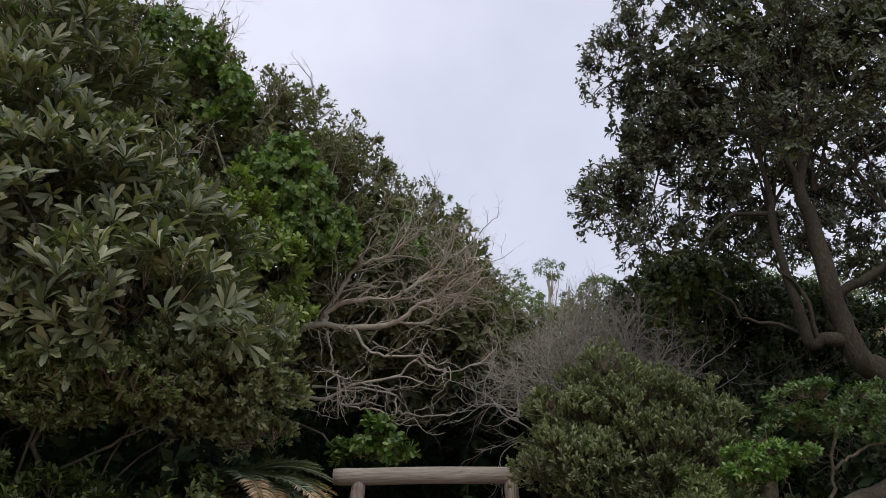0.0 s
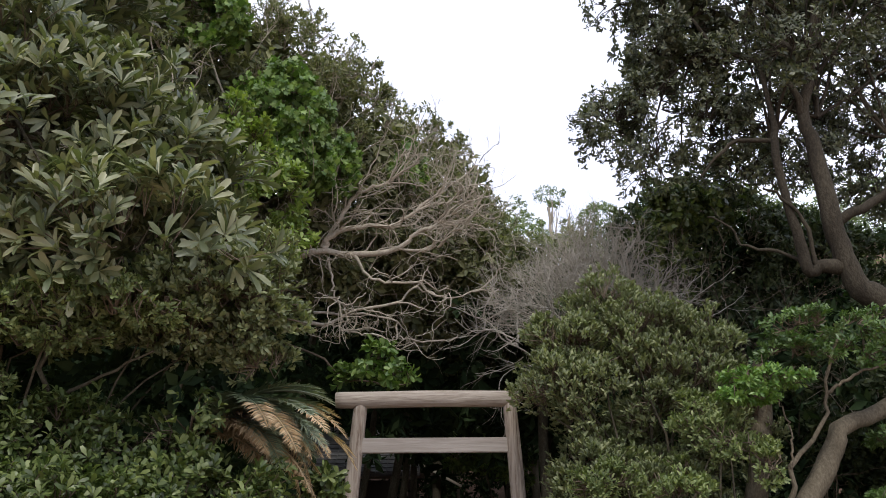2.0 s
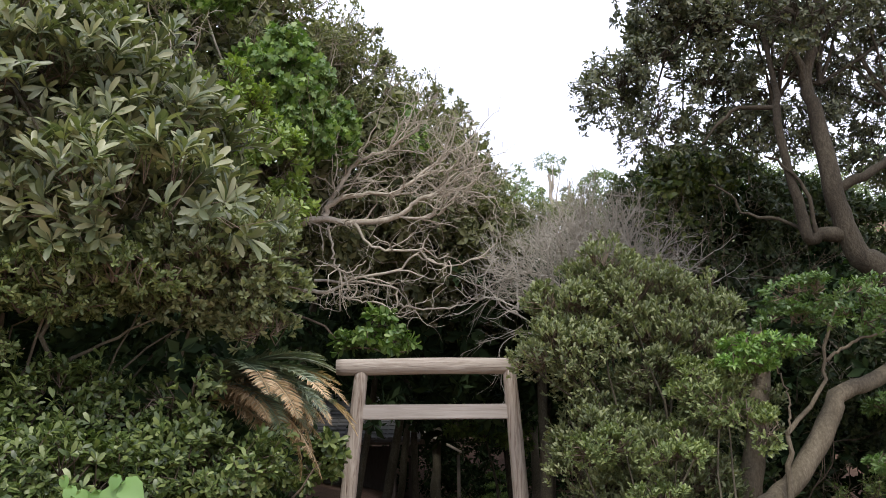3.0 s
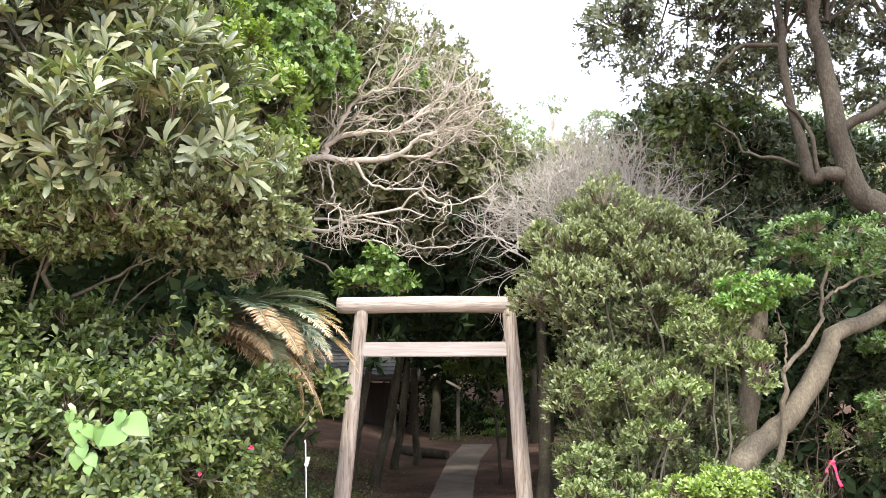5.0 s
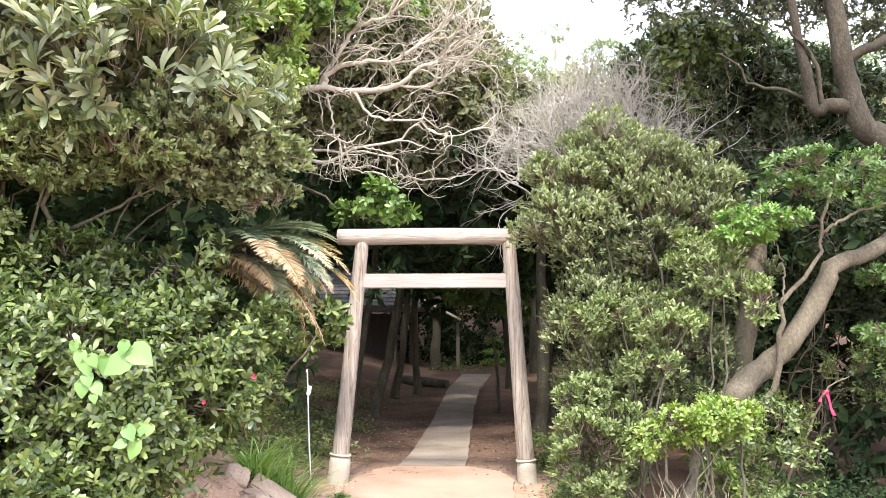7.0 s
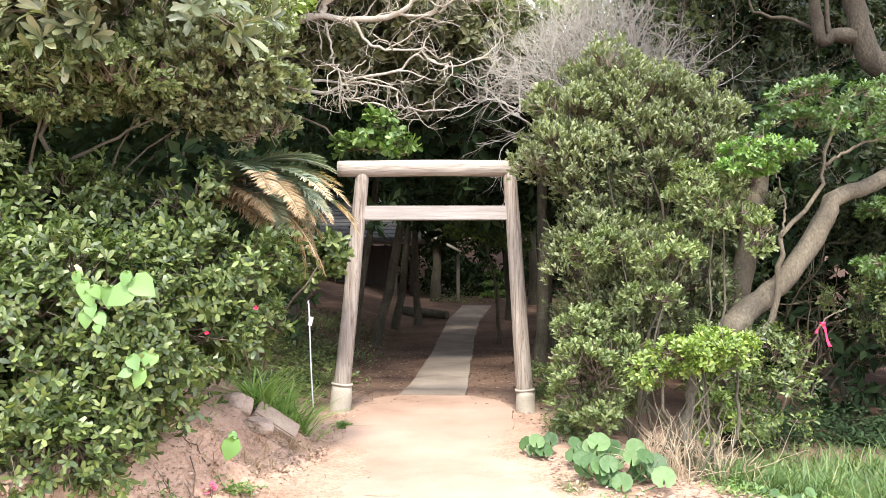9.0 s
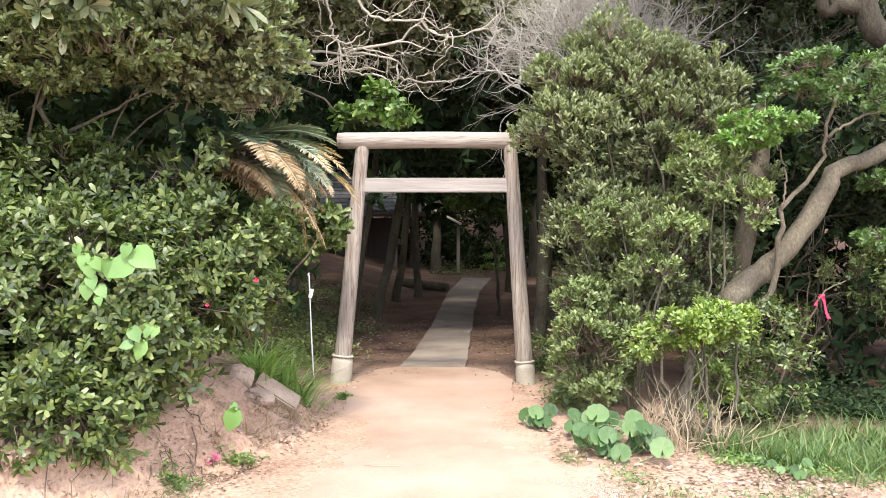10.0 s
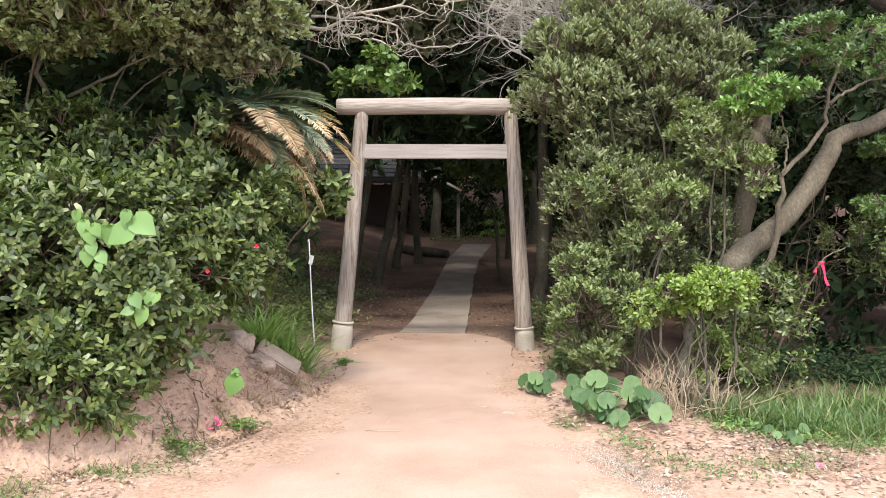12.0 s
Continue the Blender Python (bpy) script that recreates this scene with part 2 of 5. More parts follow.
# leaf outlines: along +y from the stalk, face up, folded a little along the midrib
def leaf_shape(points, fold=0.12, curl=0.1):
    """points: (distance along, half width) pairs; gives verts and triangles."""
    v, f = [], []
    for y, w in points:
        z = -curl * y * y
        v += [(0, y, z)] if w == 0 else [(-w, y, z + fold * w), (0, y, z), (w, y, z + fold * w)]
    i = 0
    rows = []
    for y, w in points:
        n = 1 if w == 0 else 3
        rows.append(list(range(i, i + n)))
        i += n
    for r0, r1 in zip(rows, rows[1:]):
        if len(r0) == 1 and len(r1) == 3:
            f += [(r0[0], r1[1], r1[0]), (r0[0], r1[2], r1[1])]
        elif len(r0) == 3 and len(r1) == 1:
            f += [(r0[0], r0[1], r1[0]), (r0[1], r0[2], r1[0])]
        else:
            f += [(r0[0], r0[1], r1[1]), (r0[0], r1[1], r1[0]), (r0[1], r0[2], r1[2]), (r0[1], r1[2], r1[1])]
    return np.array(v, dtype=float), np.array(f)


LANCE = leaf_shape([(0, 0), (0.55, 0.125), (0.87, 0.11), (1, 0)], 0.35, 0.25)
OVAL = leaf_shape([(0, 0), (0.4, 0.17), (0.75, 0.21), (0.96, 0.11)], 0.35, 0.15)
BLUNT = (np.array([(0, 0, 0), (-0.19, 0.55, 0.05), (0.19, 0.55, 0.05), (-0.11, 0.96, -0.08), (0.11, 0.96, -0.08)], dtype=float), np.array([(0, 2, 1), (1, 2, 4), (1, 4, 3)]))
KITE = (np.array([(0, 0, 0), (-0.21, 0.55, 0.07), (0.21, 0.55, 0.07), (0, 1, -0.1)], dtype=float), np.array([(0, 3, 1), (0, 2, 3)]))
SMALL = leaf_shape([(0, 0), (0.6, 0.2), (1, 0)], 0.3, 0.12)
THIN = leaf_shape([(0, 0), (0.5, 0.1), (1, 0)], 0.3, 0.15)
BLADE = leaf_shape([(0, 0), (0.15, 0.02), (0.6, 0.014), (1, 0)], 0.5, 0.55)
HEART = leaf_shape([(0, 0), (-0.1, 0.16), (0.2, 0.36), (0.5, 0.34), (0.8, 0.15), (1, 0)], 0.15, 0.15)
LOBED = (np.array([(0, 0, 0), (-0.16, 0.12, 0.03), (-0.46, 0.1, 0.0), (-0.28, 0.4, 0.04), (-0.4, 0.7, 0.0), (-0.17, 0.66, 0.03), (0, 1, -0.12),
                   (0.17, 0.66, 0.03), (0.4, 0.7, 0.0), (0.28, 0.4, 0.04), (0.46, 0.1, 0.0), (0.16, 0.12, 0.03)], dtype=float),
         np.array([(0, 1, 3), (1, 2, 3), (0, 3, 5), (3, 4, 5), (0, 5, 7), (5, 6, 7), (0, 7, 9), (7, 8, 9), (0, 9, 11), (9, 10, 11)]))


def leaves_mesh(name, shape, at, along, normal, size, material):
    """One mesh of many leaves: their stalk ends, directions, faces and lengths."""
    v, f = shape
    y = unit(along)
    x = unit(np.cross(y, normal))
    z = np.cross(x, y)
    n = len(at)
    s = np.asarray(size).reshape(n, 1, 1)
    out = at[:, None, :] + s * (v[None, :, 0:1] * x[:, None, :] + v[None, :, 1:2] * y[:, None, :] + v[None, :, 2:3] * z[:, None, :])
    faces = (f[None] + (np.arange(n) * len(v))[:, None, None]).reshape(-1, 3)
    return mesh_of(name, out.reshape(-1, 3), faces, material, smooth=False)


def sphere_points(n, rng):
    return unit(rng.normal(size=(n, 3)))


def tubes_mesh(name, lines, material, sides=6):
    """lines: (points k x 3, radii k); tapered tubes joined into one mesh."""
    vs, fs, base = [], [], 0
    for pts, rad in lines:
        pts = np.asarray(pts, dtype=float)
        rad = np.asarray(rad, dtype=float)
        k = len(pts)
        tan = unit(np.gradient(pts, axis=0))
        ref = np.broadcast_to(np.eye(3)[np.abs(tan).max(axis=0).argmin()], tan.shape)
        u = unit(np.cross(tan, ref))
        w = np.cross(tan, u)
        ang = np.linspace(0, 2 * np.pi, sides, endpoint=False)
        ring = pts[:, None] + rad[:, None, None] * (np.cos(ang)[None, :, None] * u[:, None] + np.sin(ang)[None, :, None] * w[:, None])
        vs.append(ring.reshape(-1, 3))
        i = np.arange(k - 1)[:, None] * sides + base
        j = np.arange(sides)[None]
        q = np.stack([i + j, i + (j + 1) % sides, i + sides + (j + 1) % sides, i + sides + j], -1)
        fs.append(q.reshape(-1, 4))
        base += k * sides
    return mesh_of(name, np.concatenate(vs), np.concatenate(fs), material, smooth=True)


def bend(points, n=14, wob=0.0, rng=RNG):
    """A smooth line through the given points."""
    p = np.asarray(points, dtype=float)
    t = np.linspace(0, len(p) - 1, n)
    out = []
    for s in t:
        i = min(int(s), len(p) - 2)
        u = s - i
        p0, p1, p2, p3 = p[max(i - 1, 0)], p[i], p[i + 1], p[min(i + 2, len(p) - 1)]
        out.append(0.5 * (2 * p1 + (p2 - p0) * u + (2 * p0 - 5 * p1 + 4 * p2 - p3) * u * u + (3 * p1 - p0 - 3 * p2 + p3) * u ** 3))
    out = np.array(out)
    if wob:
        out[1:-1] += rng.normal(size=(n - 2, 3)) * wob
    return out


def limb(points, r0, r1, n=14, wob=0.0, rng=RNG):
    line = bend(points, n, wob, rng)
    s = np.linspace(0, 1, n)
    return line, (r0 + (r1 - r0) * s) * (1 + 0.07 * np.sin(s * 19 + r0 * 90)) + 0.25 * r0 * np.exp(-s * 14)


def spray(start, way, length, radius, depth, rng, out, droop=0.0, split=3, wild=0.45, shrink=0.66):
    """A branch that forks into ever finer ones; adds its lines to out."""
    way = unit(np.asarray(way, dtype=float))
    n = 6 if depth else 5
    pts = [np.asarray(start, dtype=float)]
    for i in range(n):
        way = unit(way + rng.normal(size=3) * wild * 0.35 + np.array([0, 0, -droop]))
        pts.append(pts[-1] + way * length / n)
    pts = np.array(pts)
    r = np.linspace(radius, radius * (0.55 if depth else 0.35), n + 1)
    out.append((pts, r))
    if depth:
        for k in range(split):
            i = int(rng.integers(2, n + 1))
            d = unit(pts[i] - pts[i - 1]) + rng.normal(size=3) * wild
            spray(pts[i], d, length * shrink * rng.uniform(0.7, 1.15), r[i] * 0.72, depth - 1, rng, out, droop, split, wild, shrink)


def clumps_on(masses, count, size, rng, top=0.25):
    """Small clumps scattered over the skins of big masses. Masses: (x, y, z, rx, ry, rz)."""
    masses = np.asarray(masses, dtype=float)
    area = (masses[:, 3] * masses[:, 5] + masses[:, 3] * masses[:, 4] + masses[:, 4] * masses[:, 5])
    pick = rng.choice(len(masses), count, p=area / area.sum())
    d = sphere_points(count, rng)
    d[:, 2] += top * rng.random(count)
    d = unit(d)
    depth = rng.uniform(0.45, 1.0, count) ** 0.5
    c = masses[pick, :3] + masses[pick, 3:] * d * depth[:, None]
    r = rng.uniform(size[0], size[1], count)
    return c, r, unit(d / masses[pick, 3:])


def foliage(name, parent, masses, clumps, clump_size, shoots, per_shoot, shape, length, material, seed, up=0.5, spread=0.9, stem=None,
            kind="stuff", flat=1.0, label="", gap=0.07):
    """A crown: clumps of shoots, each shoot a whorl of leaves, and the twigs that carry them."""
    rng = np.random.default_rng(seed)
    c, r, nrm = clumps_on(masses, clumps, clump_size, rng)
    n = clumps * shoots
    ci = np.repeat(np.arange(clumps), shoots)
    d = unit(sphere_points(n, rng) + nrm[ci] * 0.7 + np.array([0, 0, up * 0.6]))
    tip = c[ci] + d * (r[ci] * rng.uniform(0.55, 1.08, n))[:, None] * np.array([1, 1, flat])
    axis = unit(d + nrm[ci] * 0.4 + np.array([0, 0, up]) + rng.normal(size=(n, 3)) * 0.3)
    side = unit(np.cross(axis, rng.normal(size=(n, 3))))
    other = np.cross(axis, side)
    m = n * per_shoot
    si = np.repeat(np.arange(n), per_shoot)
    k = np.tile(np.arange(per_shoot), n)
    ang = k * 2.39996 + rng.uniform(0, 0.6, m)
    rad = np.cos(ang)[:, None] * side[si] + np.sin(ang)[:, None] * other[si]
    lean = rng.uniform(0.45, 1.25, m) * spread
    along = axis[si] * np.cos(lean)[:, None] + rad * np.sin(lean)[:, None] + np.array([0, 0, -0.08])
    normal = axis[si] * np.sin(lean)[:, None] - rad * np.cos(lean)[:, None] + rng.normal(size=(m, 3)) * 0.22
    size = rng.uniform(length[0], length[1], m)
    at = tip[si] - axis[si] * (rng.random(m) * gap * 1.5)[:, None]
    put(name, leaves_mesh(name, shape, at, along, normal, size, material), parent, label, kind)
    if stem:
        lines = []
        for i in range(0, n, 3):
            a0 = c[ci[i]] - nrm[ci[i]] * r[ci[i]] * 0.6
            mid = (a0 + tip[i]) / 2 + rng.normal(size=3) * 0.04
            lines.append((np.array([a0, mid, tip[i]]), np.array([0.006, 0.0045, 0.0025]) * stem[1]))
        put("twigwork", tubes_mesh("twigwork", lines, stem[0], 3), parent, kind="stuff")
    return c


def branches_to(name, parent, fork, targets, r0, material, rng, sag=0.15):
    for p in targets:
        fork_p = np.asarray(fork[int(rng.integers(len(fork)))], dtype=float)
        mid = (fork_p + p) / 2 + rng.normal(size=3) * 0.12 + np.array([0, 0, sag])
        put(name, tubes_mesh(name, [limb([fork_p, mid, p], r0 * rng.uniform(0.6, 1.1), 0.006, 9, 0.015, rng)], material, 6), parent)


def single_leaves(parent, masses, shoots, per_shoot, shape, length, material, seed, up=0.4, spread=0.8):
    """The leaves on the open face of a crown, each one an object of its own on a shared mesh."""
    rng = np.random.default_rng(seed)
    meshes = [mesh_of("leaf", shape[0] * np.array([w, 1, c]), shape[1], material) for w, c in ((1.0, 1.0), (0.85, 1.5), (1.15, 0.6))]
    masses = np.asarray(masses, dtype=float)
    for i in range(shoots):
        m = masses[int(rng.integers(len(masses)))]
        d = unit(np.array([rng.normal() * 0.7, -1.0, rng.normal() * 0.6]))
        tip = m[:3] + m[3:] * d * rng.uniform(1.0, 1.12)
        axis = unit(d * 0.8 + np.array([0, 0, up]) + rng.normal(size=3) * 0.35)
        side = unit(np.cross(axis, rng.normal(size=3)))
        other = np.cross(axis, side)
        base = tip - axis * 0.12 - d * 0.12
        put("twig", tubes_mesh("twig", [(np.array([base, (base + tip) / 2 + rng.normal(size=3) * 0.015, tip]), np.array([0.005, 0.004, 0.003]))], M_STEM, 5), parent)
        for k in range(per_shoot):
            a = k * 2.39996 + rng.uniform(0, 0.5)
            rad = math.cos(a) * side + math.sin(a) * other
            lean = rng.uniform(0.45, 1.3) * spread
            y = unit(axis * math.cos(lean) + rad * math.sin(lean))
            n = axis * math.sin(lean) - rad * math.cos(lean) + rng.normal(size=3) * 0.15
            x = unit(np.cross(y, n))
            z = np.cross(x, y)
            s = rng.uniform(length[0], length[1])
            p = tip - axis * rng.random() * 0.05
            leaf = put("leaf", meshes[k % 3], parent)
            leaf.matrix_local = Matrix(((x[0] * s, y[0] * s, z[0] * s, p[0]), (x[1] * s, y[1] * s, z[1] * s, p[1]), (x[2] * s, y[2] * s, z[2] * s, p[2]), (0, 0, 0, 1)))


def box_bm(sx, sy, sz, m=None, bevel=0.0):
    bm = bmesh.new()
    bmesh.ops.create_cube(bm, size=1.0)
    bmesh.ops.scale(bm, vec=(sx, sy, sz), verts=bm.verts)
    if bevel:
        bmesh.ops.bevel(bm, geom=bm.edges[:], offset=bevel, segments=2, affect="EDGES")
    if m:
        bm.transform(m)
    return bm


def log_bm(p0, p1, r0, r1, sides=20, rings=18, seed=0, flare=0.0, round_end=True):
    """A round timber with slight unevenness and eased ends."""
    rng = np.random.default_rng(seed)
    p0, p1 = Vector(p0), Vector(p1)
    d = p1 - p0
    turn = d.to_track_quat("Z", "Y").to_matrix()
    bm = bmesh.new()
    loops = []
    for i in range(rings + 1):
        s = i / rings
        r = r0 + (r1 - r0) * s + flare * (1 - s) ** 6
        if round_end and i in (0, rings):
            r *= 0.93
        off = Vector((0.004 * math.sin(s * 7 + seed), 0.004 * math.cos(s * 5 + seed), 0))
        ring = []
        for j in range(sides):
            a0 = 2 * math.pi * j / sides
            rr = r * (1 + 0.018 * math.sin(3 * a0 + seed + s * 2) + rng.uniform(-0.008, 0.008))
            ring.append(bm.verts.new(p0 + d * s + turn @ (Vector((rr * math.cos(a0), rr * math.sin(a0), 0)) + off)))
        loops.append(ring)
    for a1, b1 in zip(loops, loops[1:]):
        for j in range(sides):
            bm.faces.new((a1[j], a1[(j + 1) % sides], b1[(j + 1) % sides], b1[j])).smooth = True
    bm.faces.new(loops[0][::-1])
    bm.faces.new(loops[-1])
    return bm


# ---- ground ----
def step(v):
    v = np.clip(v, 0, 1)
    return v * v * (3 - 2 * v)


def height(x, y):
    """The lie of the land: a flat path, an earth bank on its left, a wooded hill behind."""
    x, y = np.asarray(x, dtype=float), np.asarray(y, dtype=float)
    foot = np.interp(y, [2.0, 3.5, 4.5, 4.9, 5.6, 7.0, 9.0, 12.0, 20.0], [-7.0, -4.2, -2.3, -1.75, -1.25, -0.93, -1.18, -1.0, -0.5])
    foot = foot + 0.05 * np.sin(y * 9) + 0.03 * np.sin(y * 23 + 1)
    width = np.interp(y, [4, 5.6, 7, 9, 12], [0.32, 0.45, 0.9, 1.4, 2.0])
    bank = 0.42 * step((foot - x) / width) * step((y - 2.0) / 2) + 0.12 * np.clip(foot - x - width, 0, 6) * step((y - 3) / 3)
    back = 0.045 * np.clip(y - 15, 0, 12) + 0.52 * np.clip(y - 26, 0, 30) * step((y - 24) / 12)
    left = 0.35 * np.clip(-5 - x, 0, 20) * step((y - 7) / 5)
    right = -0.12 * step((x - 1.2) / 1.5) * step((9.5 - y) / 2) + 0.15 * np.clip(x - 7, 0, 20) * step((y - 8) / 5)
    rough = 0.012 * np.sin(x * 11 + 3 * np.sin(y * 4)) * np.cos(y * 9 + x * 3) + 0.02 * np.sin(x * 2.3 + y * 1.7)
    near = np.exp(-((x - 0) / 1.0) ** 4)
    far = 1 - step((np.hypot(x, y) - 200) / 400)
    return (bank + back + left + right) * far + rough * (1 - 0.8 * near) * far


def ground_sheet():
    xs = np.concatenate([-np.geomspace(6, 1500, 26)[::-1], np.arange(-5.95, 6, 0.08), np.geomspace(6, 1500, 26)])
    ys = np.concatenate([-np.geomspace(1, 1500, 24)[::-1], np.arange(-0.5, 2.5, 0.25), np.arange(2.5, 13, 0.08), np.arange(13, 30, 0.4), np.geomspace(30, 1500, 30)])
    gx, gy = np.meshgrid(xs, ys)
    gz = height(gx, gy)
    fine = (np.abs(gx) < 6) & (gy > 2.5) & (gy < 13)
    foot = np.interp(gy, [4.5, 4.9, 5.6, 7.0, 9.0], [-2.3, -1.75, -1.25, -0.93, -1.18])
    crumbly = step((foot - gx + 0.25) / 0.3) * (gy < 9.5)
    lumps = np.sin(gx * 14 + 2 * np.sin(gy * 9)) * np.sin(gy * 17 + np.sin(gx * 11)) * 0.03 + np.sin(gx * 31 + gy * 7) * np.sin(gy * 37 - gx * 9) * 0.014
    gz = gz + np.where(fine, RNG.normal(size=gz.shape) * (0.005 + 0.009 * crumbly) + lumps * crumbly, 0)
    v = np.stack([gx, gy, gz], -1).reshape(-1, 3)
    nx, ny = len(xs), len(ys)
    i = (np.arange(ny - 1)[:, None] * nx + np.arange(nx - 1)[None]).reshape(-1, 1)
    f = np.concatenate([i, i + 1, i + nx + 1, i + nx], 1)
    return mesh_of("ground", v, f, M_GROUND, True)


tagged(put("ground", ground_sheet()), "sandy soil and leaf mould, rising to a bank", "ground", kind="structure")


def slab(name, left, right, thick, material, label, sunk=0.0, cols=14, wave=1.0):
    """A cast slab between two edge lines (x over y), with a broken edge and a dipped skirt."""
    y0, y1 = left[0][1], left[-1][1]
    ys = np.arange(y0, y1 + 0.001, 0.06 if y1 - y0 < 8 else 0.12)
    lx = np.interp(ys, [p[1] for p in left], [p[0] for p in left]) + wave * (0.03 * np.sin(ys * 3.1) * np.sin(ys * 1.3) + 0.012 * np.sin(ys * 8.3 + 2 * np.sin(ys * 2.1))) + RNG.normal(size=len(ys)) * 0.004
    rx = np.interp(ys, [p[1] for p in right], [p[0] for p in right]) + wave * (0.03 * np.sin(ys * 2.7 + 2) * np.sin(ys * 1.1) + 0.012 * np.sin(ys * 7.1 + 2 * np.sin(ys * 1.7))) + RNG.normal(size=len(ys)) * 0.004
    v = []
    for y, a0, b0 in zip(ys, lx, rx):
        for j in range(cols):
            s = j / (cols - 1)
            x = a0 + (b0 - a0) * s
            edge = j in (0, cols - 1)
            dip = sunk * float(step((8.2 - y) / 1.2)) * (1 - float(step((min(x - a0, b0 - x) - 0.03 + 0.1 * math.sin(x * 7 + y * 5) * math.sin(y * 3.7)) / 0.4)))
            v.append((x, y, float(height(0, y)) + (-0.06 if edge else thick - dip + 0.003 * math.sin(x * 5 + y * 3))))
        v[-cols] = (a0 - 0.012, *v[-cols][1:])
        v[-1] = (b0 + 0.012, *v[-1][1:])
        v[-cols + 1] = (a0, *v[-cols + 1][1:])
        v[-2] = (b0, *v[-2][1:])
    n = len(ys)
    f = [(i * cols + j, i * cols + j + 1, (i + 1) * cols + j + 1, (i + 1) * cols + j) for i in range(n - 1) for j in range(cols - 1)]
    f += [tuple(range(cols))[::-1], tuple((n - 1) * cols + j for j in range(cols))]
    return tagged(put(name, mesh_of(name, v, f, material)), label, "path", kind="structure")


slab("path_forecourt", [(-2.4, 2.2), (-1.45, 3.6), (-1.14, 4.4), (-1.0, 5.4), (-0.8, 6.4), (-0.8, 6.9), (-0.92, 8.1), (-0.86, 9.1), (-0.72, 9.55), (-0.5, 9.7)],
     [(2.0, 2.2), (1.3, 3.6), (0.98, 4.4), (0.74, 5.4), (0.6, 6.4), (0.6, 6.9), (0.66, 8.1), (0.7, 8.8), (0.62, 9.4), (0.3, 9.7)], 0.014, M_PATH, "pale worn concrete forecourt dusted with pinkish sand", 0.02, 40)
slab("path_strip", [(-0.48, 9.7), (-0.34, 11.2), (-0.09, 15.9), (0.1, 19.0), (0.5, 22.5)],
     [(0.25, 9.7), (0.33, 11.2), (0.56, 15.9), (0.78, 19.0), (1.25, 22.5)], 0.03, M_STRIP, "narrow grey concrete walkway leading under the trees", wave=0.25)


# ---- torii ----
def torii():
    t = thing("torii_gate", "weathered plain timber shrine gate on concrete sleeves", "gate")
    y = 8.75
    for x0, x1, zg, top, rad, seed in ((-1.035, -0.80, 0.0, 2.40, 0.108, 1), (0.838, 0.665, -0.06, 2.40, 0.1, 2)):
        part("pillar", log_bm((x0, y, zg + 0.02), (x1, y, top), 0.087, 0.068, 20, 26, seed), M_WOOD, t)
        d = (x1 - x0) / 2.4
        bm = log_bm((x0 - d * 0.1, y, zg - 0.1), (x0 + d * 0.26, y, zg + 0.27), rad, rad - 0.004, 28, 6, seed + 5)
        part("sleeve", bm, M_SLEEVE, t, "round cast concrete sleeve")
        ring = log_bm((x0 + d * 0.262, y, zg + 0.264), (x0 + d * 0.28, y, zg + 0.285), rad + 0.006, rad + 0.002, 28, 2, seed + 8)
        part("sleeve_rim", ring, M_SLEEVE, t)
    lintel = part("lintel", log_bm((0, 0, -0.9), (0, 0, 0.92), 0.083, 0.082, 24, 24, 4), M_WOOD, t)
    lintel.matrix_local = pose(-0.155, y, 2.435, 0, 90, 0)
    beam = part("tie_beam", box_bm(0.145, 0.075, 1.5, bevel=0.008), M_PLANK, t)
    beam.matrix_local = pose(-0.083, y, 1.985, 0, 90, 0)
    return t


torii()

# ---- left side: leathery tree, shrubs, cycad ----
LT = thing("broadleaf_tree", "evergreen tree with large leathery leaves leaning over a bank", "tree")
put("trunk", tubes_mesh("trunk", [limb([(-3.9, 6.3, 0.3), (-3.7, 6.2, 1.8), (-3.3, 6.0, 3.2), (-3.2, 6.1, 4.6)], 0.13, 0.05, 18, 0.02)], M_BARK, 9), LT)
lt_masses = [(-3.5, 5.9, 3.9, 1.5, 1.2, 1.2), (-3.7, 6.3, 5.3, 1.2, 1.1, 1.0), (-2.05, 5.4, 3.1, 0.75, 0.55, 0.34), (-2.6, 5.9, 4.0, 0.7, 0.7, 0.9), (-2.1, 6.1, 3.75, 0.55, 0.5, 0.4)]
c = foliage("crown", LT, lt_masses, 270, (0.24, 0.42), 10, 9, LANCE, (0.1, 0.185), M_BIG, 11, up=0.8, spread=0.72, stem=(M_STEM, 0.9), gap=0.05, flat=0.6)
branches_to("limb", LT, [(-3.4, 6.05, 2.95), (-3.3, 6.0, 3.3), (-3.25, 6.1, 4.2)], c[::9], 0.028, M_BARK, np.random.default_rng(3))

single_leaves(LT, [lt_masses[0], lt_masses[2], lt_masses[3]], 30, 9, LANCE, (0.12, 0.18), M_BIG, 211, 0.8, 0.62)

